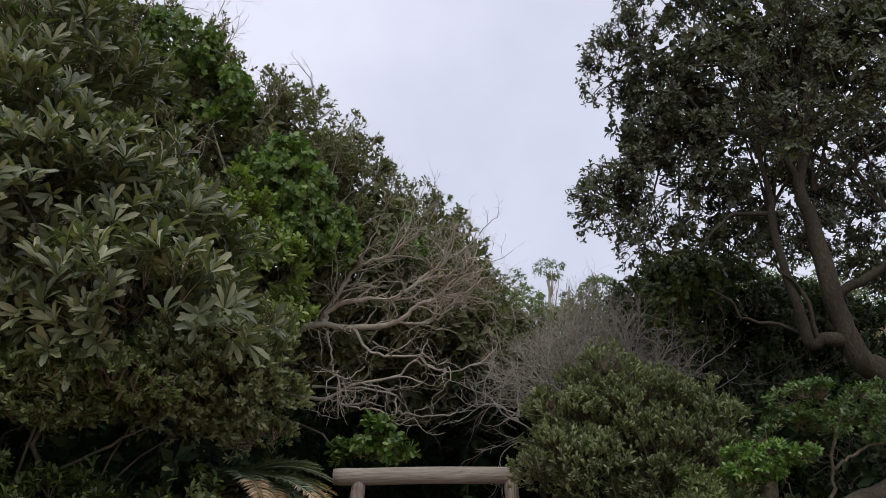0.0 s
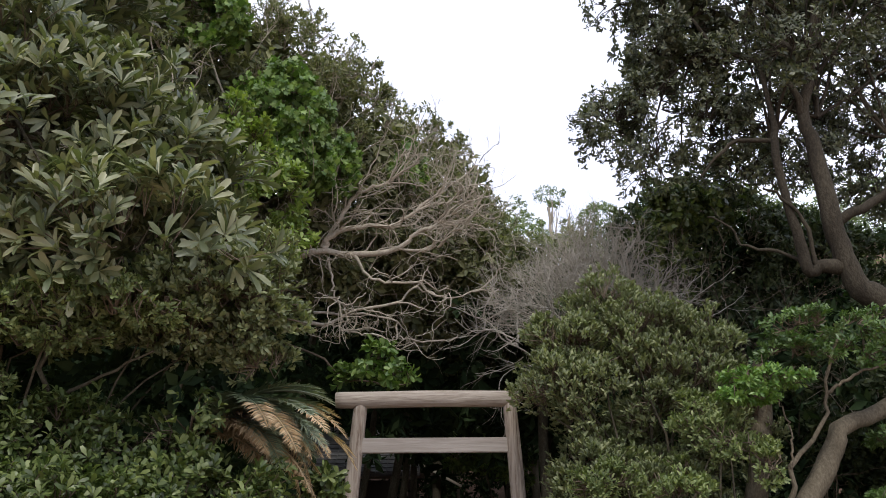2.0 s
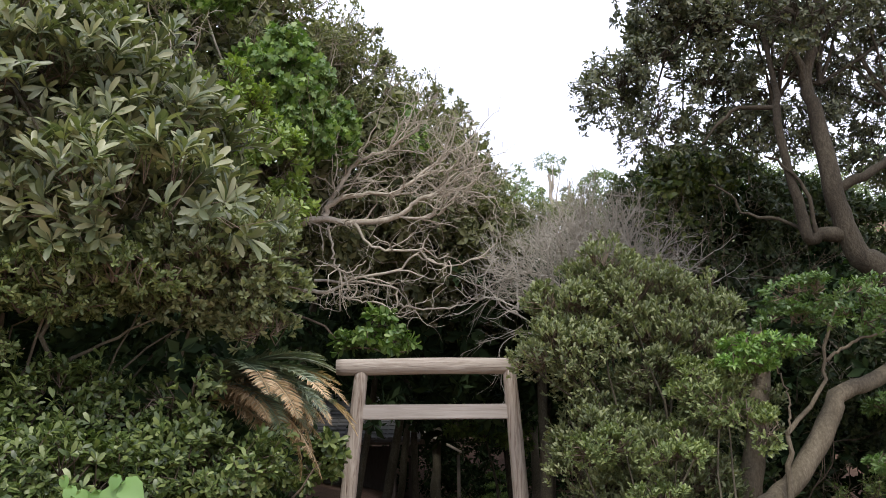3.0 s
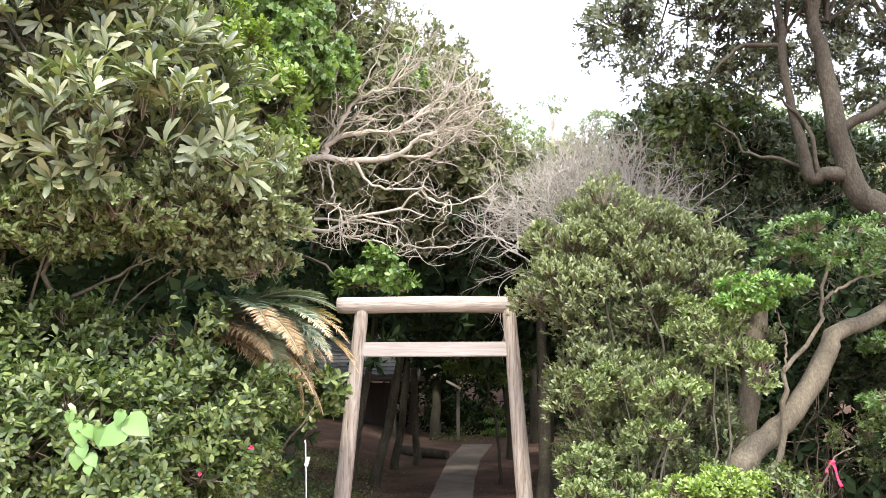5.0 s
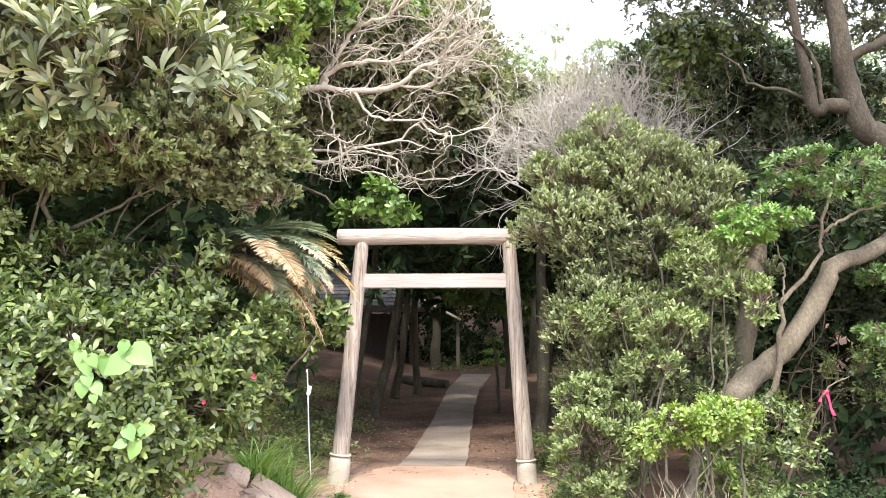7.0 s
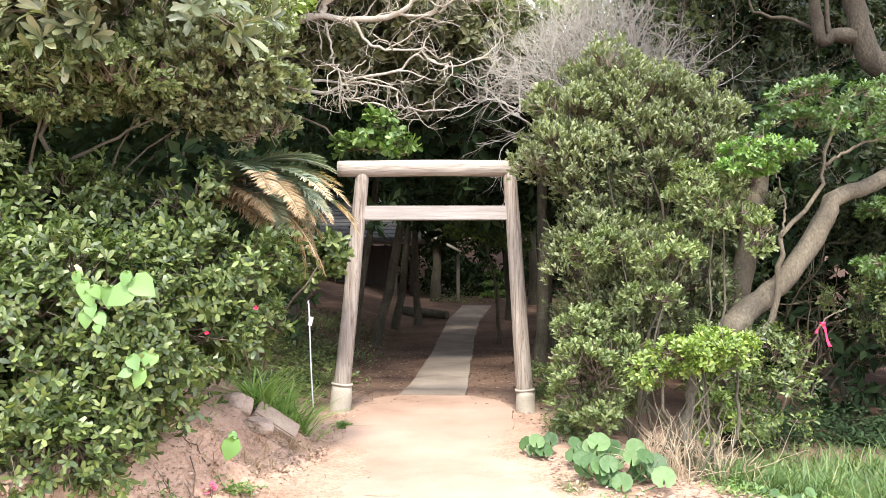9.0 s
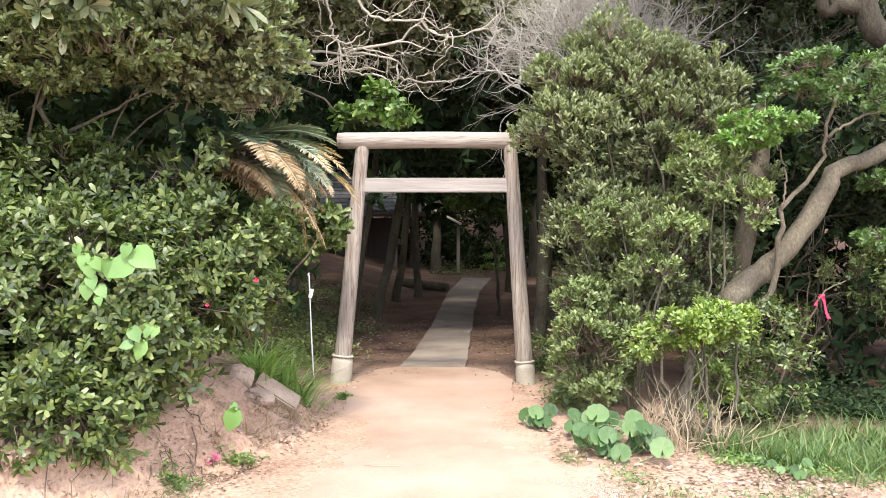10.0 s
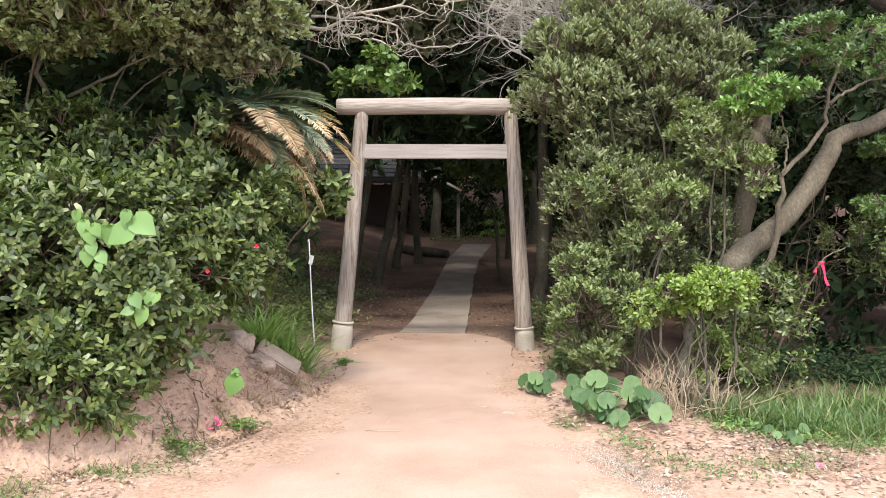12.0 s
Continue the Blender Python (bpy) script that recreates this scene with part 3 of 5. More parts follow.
OS = thing("olive_shrub", "dense olive-green evergreen shrub with rounded leaf tufts", "shrub")
os_masses = [(-1.6, 5.85, 2.82, 0.5, 0.42, 0.3), (-1.32, 5.95, 2.85, 0.32, 0.32, 0.42), (-1.2, 5.95, 2.35, 0.16, 0.16, 0.14), (-1.8, 5.95, 2.62, 0.3, 0.3, 0.13)]
c = foliage("crown", OS, os_masses, 150, (0.1, 0.2), 14, 8, BLUNT, (0.04, 0.068), M_OLIVE, 12, up=1.0, spread=0.65, stem=(M_STEM, 1.0), gap=0.03)
NS = thing("small_leaved_shrub", "spreading green shrub with layered small-leaved branches", "shrub")
ns_masses = [(-2.4, 5.8, 2.74, 0.7, 0.45, 0.2), (-3.2, 5.7, 2.62, 0.7, 0.45, 0.24), (-3.9, 5.6, 2.4, 0.5, 0.4, 0.3), (-2.2, 5.45, 2.68, 0.6, 0.35, 0.12), (-3.1, 5.3, 2.62, 0.7, 0.4, 0.12), (-3.05, 5.4, 2.3, 0.3, 0.3, 0.35), (-2.5, 5.5, 2.5, 0.3, 0.25, 0.06)]
d = foliage("crown", NS, ns_masses, 230, (0.1, 0.22), 18, 8, BLUNT, (0.034, 0.058), M_TUFT, 121, up=0.7, spread=0.75, stem=(M_STEM, 1.2), gap=0.04, flat=0.5)
branches_to("limb", NS, [(-2.7, 5.8, 2.0), (-3.0, 5.9, 1.6)], d[::75], 0.012, M_TRUNK, np.random.default_rng(41), 0.1)
put("trunk", tubes_mesh("trunk", [limb([(-3.1, 5.9, 0.3), (-3.0, 5.9, 1.6), (-2.95, 5.8, 2.5)], 0.03, 0.014, 14, 0.015)], M_TRUNK, 8), NS)
branches_to("limb", OS, [(-2.4, 6.1, 0.6), (-2.0, 6.2, 0.9), (-2.9, 5.9, 0.8)], c[::50], 0.014, M_BARK, np.random.default_rng(4))
put("trunk", tubes_mesh("trunk", [limb([(-2.75, 5.95, 0.4), (-2.78, 5.8, 1.6), (-2.6, 5.75, 2.1), (-2.65, 5.7, 2.6)], 0.035, 0.014, 16, 0.015), limb([(-2.62, 5.75, 2.05), (-2.3, 5.75, 2.25), (-1.9, 5.75, 2.45)], 0.016, 0.007, 10, 0.012), limb([(-2.0, 6.2, 0.9), (-1.95, 6.1, 1.7), (-1.75, 6.0, 2.4)], 0.022, 0.01, 12, 0.012)], M_BARK, 8), OS)

GS = thing("glossy_shrub", "bushy dark green shrub with glossy leaves on a bank", "shrub")
gs_masses = [(-2.1, 5.45, 1.02, 0.76, 0.55, 0.58), (-2.75, 5.15, 0.95, 0.95, 0.55, 0.75), (-3.6, 4.95, 1.0, 0.9, 0.55, 0.8), (-1.6, 5.8, 1.3, 0.36, 0.33, 0.38), (-2.6, 4.95, 0.5, 0.8, 0.35, 0.3), (-2.8, 4.8, 0.55, 0.5, 0.25, 0.2), (-2.0, 5.15, 0.6, 0.4, 0.22, 0.2), (-1.8, 5.15, 0.55, 0.2, 0.16, 0.1), (-2.45, 5.8, 1.74, 0.75, 0.36, 0.36), (-1.8, 5.9, 1.6, 0.32, 0.3, 0.34), (-3.3, 5.45, 1.85, 0.65, 0.38, 0.5), (-1.75, 5.85, 1.9, 0.3, 0.2, 0.2), (-2.3, 5.15, 1.3, 0.6, 0.3, 0.35), (-1.32, 5.85, 1.05, 0.22, 0.18, 0.2), (-1.32, 5.8, 1.42, 0.22, 0.18, 0.24), (-1.66, 5.3, 0.66, 0.22, 0.16, 0.12), (-2.2, 4.78, 0.46, 0.45, 0.18, 0.13)]
c = foliage("crown", GS, gs_masses, 620, (0.09, 0.24), 14, 8, BLUNT, (0.04, 0.085), M_GLOSSY, 13, up=0.5, spread=1.0, stem=(M_STEM, 1.0), gap=0.05)
branches_to("limb", GS, [(-2.3, 5.5, 0.35), (-2.8, 5.3, 0.35), (-3.2, 5.2, 0.35)], c[::11], 0.016, M_BARK, np.random.default_rng(5))
single_leaves(GS, gs_masses[:4], 34, 8, OVAL, (0.06, 0.095), M_GLOSSY, 213, spread=1.0)


def frond_mesh(name, length, droop, n, leaf, material, rng, curl=0.0, dry=9.0):
    """A feathered frond from the origin along +x, arching down; leaflets in a shallow V."""
    s = np.linspace(0, 1, 14)
    ang = 0.75 - droop * s
    dx, dz = np.cos(ang), np.sin(ang)
    x = np.concatenate([[0], np.cumsum(dx[:-1])]) * length / 13
    z = np.concatenate([[0], np.cumsum(dz[:-1])]) * length / 13
    rib = np.stack([x, np.zeros(14), z], -1)
    v0 = tubes_mesh(name, [(rib, np.linspace(0.011, 0.003, 14))], material, 4)
    t = np.linspace(0.12, 1, n)
    px, pz = np.interp(t, s, x), np.interp(t, s, z)
    tx, tz = np.interp(t, s, dx), np.interp(t, s, dz)
    at, al, nm, sz = [], [], [], []
    for side in (-1, 1):
        at.append(np.stack([px, np.zeros(n), pz], -1))
        j = rng.normal(size=(n, 3)) * (0.08 + curl)
        al.append(np.stack([tx * 0.75, np.full(n, side * 0.9), tz * 0.75 + 0.28 - curl * 2.2], -1) + j)
        nm.append(np.stack([-tz, np.zeros(n), tx], -1))
        sz.append(leaf * np.sin(np.pi * np.clip(t * 0.93 + 0.06, 0, 1)) ** 0.55 * rng.uniform(0.85, 1.1, n))
    lm = leaves_mesh("l", (THIN[0] * np.array([0.55, 1, 1]), THIN[1]), np.concatenate(at), np.concatenate(al), np.concatenate(nm), np.concatenate(sz), material)
    bm = bmesh.new()
    bm.from_mesh(v0)
    bm.from_mesh(lm)
    bm.to_mesh(v0)
    bm.free()
    bpy.data.meshes.remove(lm)
    v0.materials.append(M_DRY)
    for p in v0.polygons:
        if p.center.x > dry * (1.0 - 0.25 * abs(p.center.y)):
            p.material_index = 1
    return v0


def cycad(x, y, z):
    rng = np.random.default_rng(21)
    t = thing("cycad", "sago cycad with arching feathery fronds and dead tan ones", "cycad")
    put("trunk", tubes_mesh("trunk", [limb([(x - 0.5, y + 0.4, 0.3), (x - 0.4, y + 0.3, 1.0), (x, y, z)], 0.15, 0.12, 16, 0.015)], M_BARK, 12), t)
    for i in range(52):
        yaw = (i * 137.5) % 360
        if 75 < yaw < 312:
            continue
        me = frond_mesh("frond", rng.uniform(0.85, 1.05), rng.uniform(1.0, 1.6), 72, 0.18, M_CYCAD, rng)
        put("frond", me, t).matrix_local = pose(x, y, z, 0, rng.uniform(-5, 30), yaw + rng.uniform(-8, 8))
    for yaw in (-50, -40, -31, -23, -15, -7, 1, 9, 18):
        me = frond_mesh("frond", rng.uniform(1.0, 1.28), rng.uniform(1.2, 1.75), 90, 0.18, M_CYCAD, rng, 0.0, rng.uniform(0.68, 1.1))
        put("frond", me, t).matrix_local = pose(x, y, z, 0, rng.uniform(0, 30), yaw)
    for i, yaw in enumerate((-44, -36, -30, -24, -19, -14, -9, -4, 1, 6, 11, 17, 24, -27, -16, -6)):
        me = frond_mesh("dead_frond", rng.uniform(0.8, 1.15), rng.uniform(1.3, 2.1), 140, 0.105, M_DRY, rng, 0.22)
        put("dead_frond", me, t, "dry tan hanging frond").matrix_local = pose(x, y, z - 0.05, rng.uniform(-14, 14), rng.uniform(0, 40), yaw)
    return t


cycad(-1.7, 6.4, 2.0)

# ---- the wind-clipped wood on the left, its vine and its bare boughs ----
LG = thing("light_green_shrub", "light green leafy branch behind a broadleaf tree", "shrub")
foliage("foliage", LG, [(-1.5, 7.5, 4.15, 0.28, 0.2, 0.28), (-1.68, 7.3, 4.5, 0.3, 0.2, 0.25), (-1.4, 7.6, 3.75, 0.22, 0.18, 0.2), (-2.0, 7.2, 4.75, 0.4, 0.2, 0.2)], 48, (0.1, 0.18), 10, 7, OVAL, (0.05, 0.085), M_YELLOW, 145, up=0.6, spread=0.95, stem=(M_STEM, 0.9))
put("stem", tubes_mesh("stem", [limb([(-2.6, 7.6, 0.4), (-2.4, 7.6, 2.2), (-1.9, 7.5, 3.6), (-1.6, 7.45, 4.3)], 0.04, 0.012, 16, 0.02)], M_BARK, 7), LG)

WT = thing("windswept_tree", "wind-clipped evergreen thicket with a sloping crown", "tree")
put("trunk", tubes_mesh("trunk", [limb([(-3.0, 11.2, 0.6), (-2.9, 11.0, 2.4), (-2.4, 10.7, 4.0), (-1.6, 10.8, 5.2)], 0.16, 0.05, 16, 0.02),
                                  limb([(-2.95, 11.1, 1.6), (-3.6, 10.6, 3.4), (-3.9, 10.2, 5.5)], 0.11, 0.04, 14, 0.02)], M_BARK, 9), WT)
wt_masses = [(-3.7, 9.6, 6.3, 1.5, 1.1, 2.2), (-2.5, 10.2, 5.9, 1.4, 1.1, 2.0), (-1.35, 10.9, 5.5, 1.2, 1.1, 1.9), (-0.35, 11.8, 5.1, 1.1, 1.0, 1.78), (0.4, 12.6, 4.6, 0.95, 0.9, 1.28), (-4.8, 9.4, 6.5, 1.4, 1.2, 2.6), (-0.6, 11.0, 4.85, 1.0, 0.6, 0.4), (0.3, 11.4, 4.6, 0.6, 0.5, 0.4)]
c = foliage("crown", WT, wt_masses, 1250, (0.14, 0.32), 17, 7, KITE, (0.045, 0.085), M_HEDGE, 14, up=0.55, spread=0.9, stem=(M_TWIG, 1.6), gap=0.06)
branches_to("limb", WT, [(-2.4, 10.7, 3.9), (-1.8, 10.8, 4.6), (-3.7, 10.4, 4.4)], c[::9], 0.035, M_TWIG, np.random.default_rng(6))

out = []
rng = np.random.default_rng(66)
for p in c[::6]:
    spray(p + np.array([0.1, -0.25, 0.1]), (rng.uniform(-0.2, 0.7), rng.uniform(-0.7, 0.1), rng.uniform(0.2, 1.0)), rng.uniform(0.3, 0.55), 0.0085, 2, rng, out, -0.02, 3, 0.5)
put("twigwork", tubes_mesh("twigwork", out, M_TWIG, 3), WT, kind="stuff")
foliage("inner_crown", WT, [(x, y + 0.15, z - 0.15, rx * 0.8, ry * 0.7, rz * 0.8) for x, y, z, rx, ry, rz in wt_masses], 400, (0.3, 0.5), 14, 5, KITE, (0.13, 0.22), M_HEDGE, 140, up=0.3, spread=1.2)
VN = thing("climbing_vine", "bright green lobed-leaf vine draped over a tree", "vine")
foliage("foliage", VN, [(-1.72, 8.9, 5.55, 0.48, 0.35, 0.6), (-1.6, 8.85, 5.05, 0.4, 0.25, 0.4), (-2.6, 8.8, 6.75, 0.4, 0.25, 0.35), (-3.0, 8.6, 7.3, 0.4, 0.25, 0.3), (-0.45, 10.35, 5.55, 0.13, 0.1, 0.28), (-1.2, 9.6, 5.3, 0.16, 0.12, 0.3)], 190, (0.1, 0.22), 11, 6, LOBED, (0.05, 0.1), M_VINE, 15, up=-0.1, spread=1.1, stem=(M_STEM, 0.7))


for x, z, ln in ((-2.05, 5.1, 0.9), (-1.95, 5.0, 0.7), (-1.4, 4.9, 0.9), (-1.5, 4.7, 0.6), (-1.75, 4.8, 0.8)):
    put("hanging_stem", tubes_mesh("hanging_stem", [limb([(x, 8.6, z + 0.6), (x + 0.05, 8.5, z), (x - 0.04, 8.5, z - ln)], 0.003, 0.002, 16, 0.025)], M_STEM, 4), VN)


def bare_boughs():
    rng = np.random.default_rng(31)
    t = thing("bare_bough", "grey leafless boughs with a tangle of bare twigs", "branch")
    ways = [([(-2.6, 10.3, 4.05), (-1.68, 9.8, 4.19), (-1.36, 9.7, 4.25), (-0.95, 9.7, 4.2), (-0.47, 9.65, 4.25), (-0.31, 9.6, 4.4), (-0.16, 9.6, 4.48), (0.29, 9.7, 4.61)], 0.05, 0.014),
            ([(-1.36, 9.7, 4.26), (-1.27, 9.65, 4.4), (-0.95, 9.6, 4.51), (-0.57, 9.6, 4.51), (-0.35, 9.6, 4.64), (-0.03, 9.65, 4.9), (0.1, 9.7, 5.03)], 0.036, 0.012),
            ([(-1.37, 9.75, 4.3), (-1.11, 9.7, 4.78), (-0.92, 9.7, 4.97), (-0.63, 9.7, 5.07), (-0.44, 9.7, 5.2)], 0.028, 0.01),
            ([(-2.1, 10.2, 3.5), (-1.54, 9.8, 3.4), (-1.26, 9.75, 3.41), (-0.95, 9.7, 3.54), (-0.5, 9.65, 3.61), (-0.31, 9.6, 3.77), (-0.12, 9.6, 3.73)], 0.026, 0.008),
            ([(-1.0, 9.7, 4.19), (-0.85, 9.6, 3.93), (-0.66, 9.55, 3.83), (-0.25, 9.55, 3.81), (-0.03, 9.6, 3.67), (0.22, 9.7, 3.7), (0.51, 9.8, 3.83)], 0.018, 0.007),
            ([(-1.3, 9.7, 4.16), (-1.23, 9.6, 3.83), (-1.2, 9.6, 3.64), (-1.04, 9.6, 3.59), (-0.85, 9.6, 3.72)], 0.014, 0.007),
            ([(-1.5, 10.1, 3.6), (-0.63, 9.95, 3.51), (-0.5, 9.95, 3.32), (-0.41, 9.95, 3.25), (-0.03, 9.95, 3.22), (0.19, 10.0, 3.31)], 0.014, 0.007),
            ([(-1.26, 9.75, 3.41), (-1.04, 9.65, 3.29), (-0.66, 9.6, 3.22)], 0.014, 0.006),
            ([(-0.47, 9.65, 4.25), (-0.16, 9.6, 4.22), (0.1, 9.6, 4.38), (0.36, 9.7, 4.61)], 0.018, 0.007),
            ([(-0.35, 9.6, 4.64), (-0.09, 9.6, 4.77), (0.16, 9.65, 4.8), (0.36, 9.7, 4.9)], 0.018, 0.007),
            ([(-0.31, 9.6, 4.4), (-0.03, 9.55, 4.51), (0.2, 9.6, 4.71), (0.36, 9.7, 4.77)], 0.018, 0.007)]
    lines = [limb(p, r0, r1, 24, 0.012, rng) for p, r0, r1 in ways]
    for ln in lines:
        put("bough", tubes_mesh("bough", [ln], M_TWIG, 8), t)
    out = []
    for ln, k in zip(lines, (15, 16, 14, 5, 6, 3, 2, 3, 7, 8, 7)):
        p = ln[0]
        for i in range(k):
            j = int(rng.integers(4, len(p)))
            run = unit(p[min(j + 1, len(p) - 1)] - p[j - 1])
            spray(p[j], run * 0.8 + np.array([rng.uniform(-0.1, 0.7), rng.uniform(-0.5, 0.3), rng.uniform(-0.35, 0.8)]), rng.uniform(0.35, 0.65), 0.0108, 2, rng, out, -0.04, 3, 1.0, 0.74)
    put("twigwork", tubes_mesh("twigwork", out, M_TWIG, 4), t, kind="stuff")
    return t


bare_boughs()

# ---- right side ----
RB = thing("olive_shrub", "tall grey-green evergreen shrub beside a gate", "shrub")
rb_masses = [(1.6, 8.35, 2.55, 0.72, 0.5, 0.7), (2.25, 8.25, 2.3, 0.6, 0.5, 0.65), (1.85, 8.4, 3.05, 0.5, 0.4, 0.3), (1.08, 8.12, 2.42, 0.36, 0.28, 0.28), (1.55, 8.2, 3.25, 0.25, 0.25, 0.25), (2.5, 8.3, 2.8, 0.3, 0.3, 0.3), (1.15, 8.25, 2.9, 0.3, 0.3, 0.22), (2.75, 8.2, 1.95, 0.35, 0.3, 0.4), (1.45, 8.15, 1.45, 0.45, 0.4, 0.55), (1.55, 8.3, 0.75, 0.5, 0.45, 0.6), (1.35, 7.8, 0.35, 0.32, 0.28, 0.3), (2.0, 8.0, 1.2, 0.6, 0.5, 0.6)]
c = foliage("crown", RB, rb_masses, 400, (0.12, 0.27), 26, 7, BLUNT, (0.036, 0.066), M_OLIVE, 16, up=1.2, spread=0.55, stem=(M_STEM, 1.0), gap=0.05)
branches_to("limb", RB, [(1.75, 8.5, 0.5), (1.6, 8.4, 0.7), (1.95, 8.4, 0.6)], c[::8], 0.026, M_BARK, np.random.default_rng(8))
put("trunk", tubes_mesh("trunk", [limb([(1.8, 8.6, -0.1), (1.75, 8.5, 0.7), (1.65, 8.4, 1.6)], 0.05, 0.03, 10, 0.01)], M_BARK, 8), RB)

MG = thing("tufted_shrub", "mid-green evergreen shrub with upturned leaf tufts", "shrub")
mg_masses = [(2.0, 7.3, 1.68, 0.18, 0.16, 0.08), (2.38, 7.2, 1.9, 0.24, 0.16, 0.12), (1.32, 7.5, 1.58, 0.24, 0.18, 0.1), (1.85, 7.1, 1.52, 0.26, 0.16, 0.1), (1.7, 7.0, 1.18, 0.26, 0.16, 0.09), (1.15, 7.1, 0.96, 0.2, 0.16, 0.1),
             (1.15, 6.85, 0.5, 0.26, 0.2, 0.3), (2.55, 7.1, 1.7, 0.18, 0.16, 0.1), (2.19, 7.6, 2.2, 0.26, 0.2, 0.1), (2.2, 7.4, 2.02, 0.2, 0.16, 0.08), (1.4, 7.0, 0.75, 0.22, 0.18, 0.12)]
c = foliage("crown", MG, mg_masses, 105, (0.08, 0.16), 20, 8, BLUNT, (0.035, 0.06), M_TUFT, 171, up=1.1, spread=0.7, stem=(M_STEM, 1.0), gap=0.04)
branches_to("stem", MG, [(1.55, 7.2, -0.05), (1.75, 7.3, -0.08), (2.0, 7.3, -0.1)], c[::9], 0.016, M_BARK, np.random.default_rng(91), 0.0)

FS = thing("yellow_green_shrub", "small shrub with yellow-green tufts and bare lower stems", "shrub")
fs_masses = [(1.95, 6.25, 0.86, 0.24, 0.2, 0.13), (1.72, 6.2, 0.84, 0.22, 0.2, 0.09), (1.5, 6.3, 0.72, 0.14, 0.14, 0.08), (2.0, 6.5, 0.3, 0.12, 0.13, 0.22)]
c = foliage("crown", FS, fs_masses, 72, (0.07, 0.13), 11, 8, OVAL, (0.034, 0.058), M_YELLOW, 17, up=0.8, spread=0.85, stem=(M_STEM, 0.9), gap=0.04, flat=0.7)
branches_to("stem", FS, [(1.7, 5.95, -0.1), (1.66, 6.0, -0.1), (1.8, 6.05, -0.1), (1.5, 6.3, -0.05)], c[::14], 0.009, M_BARK, np.random.default_rng(9), 0.0)
put("trunk", tubes_mesh("trunk", [limb([(1.78, 6.3, -0.15), (1.75, 6.3, 0.3), (1.85, 6.35, 0.75)], 0.06, 0.025, 12, 0.012)], M_BARK, 9), FS)
for x0, x1, y0 in ((1.62, 1.52, 6.2), (2.0, 2.15, 6.3), (1.9, 1.82, 6.15)):
    put("stem", tubes_mesh("stem", [limb([(x0, y0, -0.15), ((x0 + x1) / 2 + 0.03, y0, 0.3), (x1, y0 + 0.05, 0.78)], 0.018, 0.008, 12, 0.018)], M_BARK, 7), FS)

RT = thing("evergreen_oak", "tall evergreen tree with leaning forked trunks and a dark open crown", "tree")
stems = [limb([(2.5, 8.05, -0.2), (2.6, 8.05, 0.5), (2.72, 8.1, 1.11), (2.83, 8.1, 1.62), (2.93, 8.15, 2.1), (3.05, 8.3, 2.7)], 0.13, 0.08, 18, 0.01),
         limb([(2.15, 7.3, -0.15), (2.25, 7.3, 0.5), (2.41, 7.3, 0.93), (2.61, 7.36, 1.12), (2.87, 7.42, 1.29), (3.08, 7.49, 1.52), (3.27, 7.55, 1.78), (3.42, 7.61, 2.03), (3.67, 7.67, 2.14), (3.95, 7.74, 2.25), (4.6, 7.9, 2.9), (5.3, 8.3, 4.4)], 0.115, 0.06, 34, 0.008),
         limb([(5.1, 8.4, -0.1), (4.9, 8.2, 1.5), (4.6, 8.05, 2.45), (4.15, 8.0, 3.2), (3.94, 8.0, 3.37), (3.83, 8.0, 3.73), (3.76, 8.0, 4.1), (3.71, 8.05, 4.8), (3.68, 8.1, 5.21), (3.85, 8.15, 5.83), (4.02, 8.25, 6.6)], 0.165, 0.035, 34, 0.008),
         limb([(3.88, 8.0, 3.58), (3.63, 8.0, 3.58), (3.49, 8.0, 3.52), (3.43, 8.0, 3.8), (3.36, 8.0, 4.2), (3.3, 8.0, 4.75), (3.34, 8.05, 5.1), (3.3, 8.2, 5.9)], 0.07, 0.025, 24, 0.006),
         limb([(3.76, 8.0, 3.98), (4.2, 8.0, 4.23), (4.48, 8.05, 4.46), (5.0, 8.3, 5.2)], 0.05, 0.03, 14, 0.012),
         limb([(3.7, 8.08, 4.95), (3.66, 8.08, 5.2), (3.49, 8.07, 5.64), (3.18, 8.15, 5.83), (2.87, 8.23, 6.08), (2.65, 8.3, 6.44)], 0.04, 0.014, 16, 0.015),
         limb([(3.32, 8.02, 4.85), (3.01, 8.1, 4.91), (2.73, 8.1, 4.75), (2.58, 8.1, 4.52)], 0.026, 0.01, 14, 0.012),
         limb([(3.56, 7.98, 3.57), (3.49, 7.95, 3.95), (3.31, 7.95, 4.24), (3.12, 7.95, 4.34)], 0.024, 0.009, 14, 0.01),
         limb([(3.47, 8.04, 3.62), (3.27, 8.2, 3.8), (3.0, 8.3, 3.87), (2.89, 8.3, 4.06), (2.7, 8.4, 4.2)], 0.02, 0.008, 14, 0.012),
         limb([(3.85, 8.16, 5.8), (3.3, 8.4, 6.4), (2.6, 8.5, 6.8)], 0.045, 0.015, 12, 0.02)]
# lower trunks take pale bark as if lit, upper ones the shade-darkened bark
for s, bark in zip(stems, (M_TRUNK, M_TRUNK, M_SHADEBARK, M_SHADEBARK)):
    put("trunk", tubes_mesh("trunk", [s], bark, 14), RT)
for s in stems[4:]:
    put("limb", tubes_mesh("limb", [s], M_SHADEBARK, 9), RT)
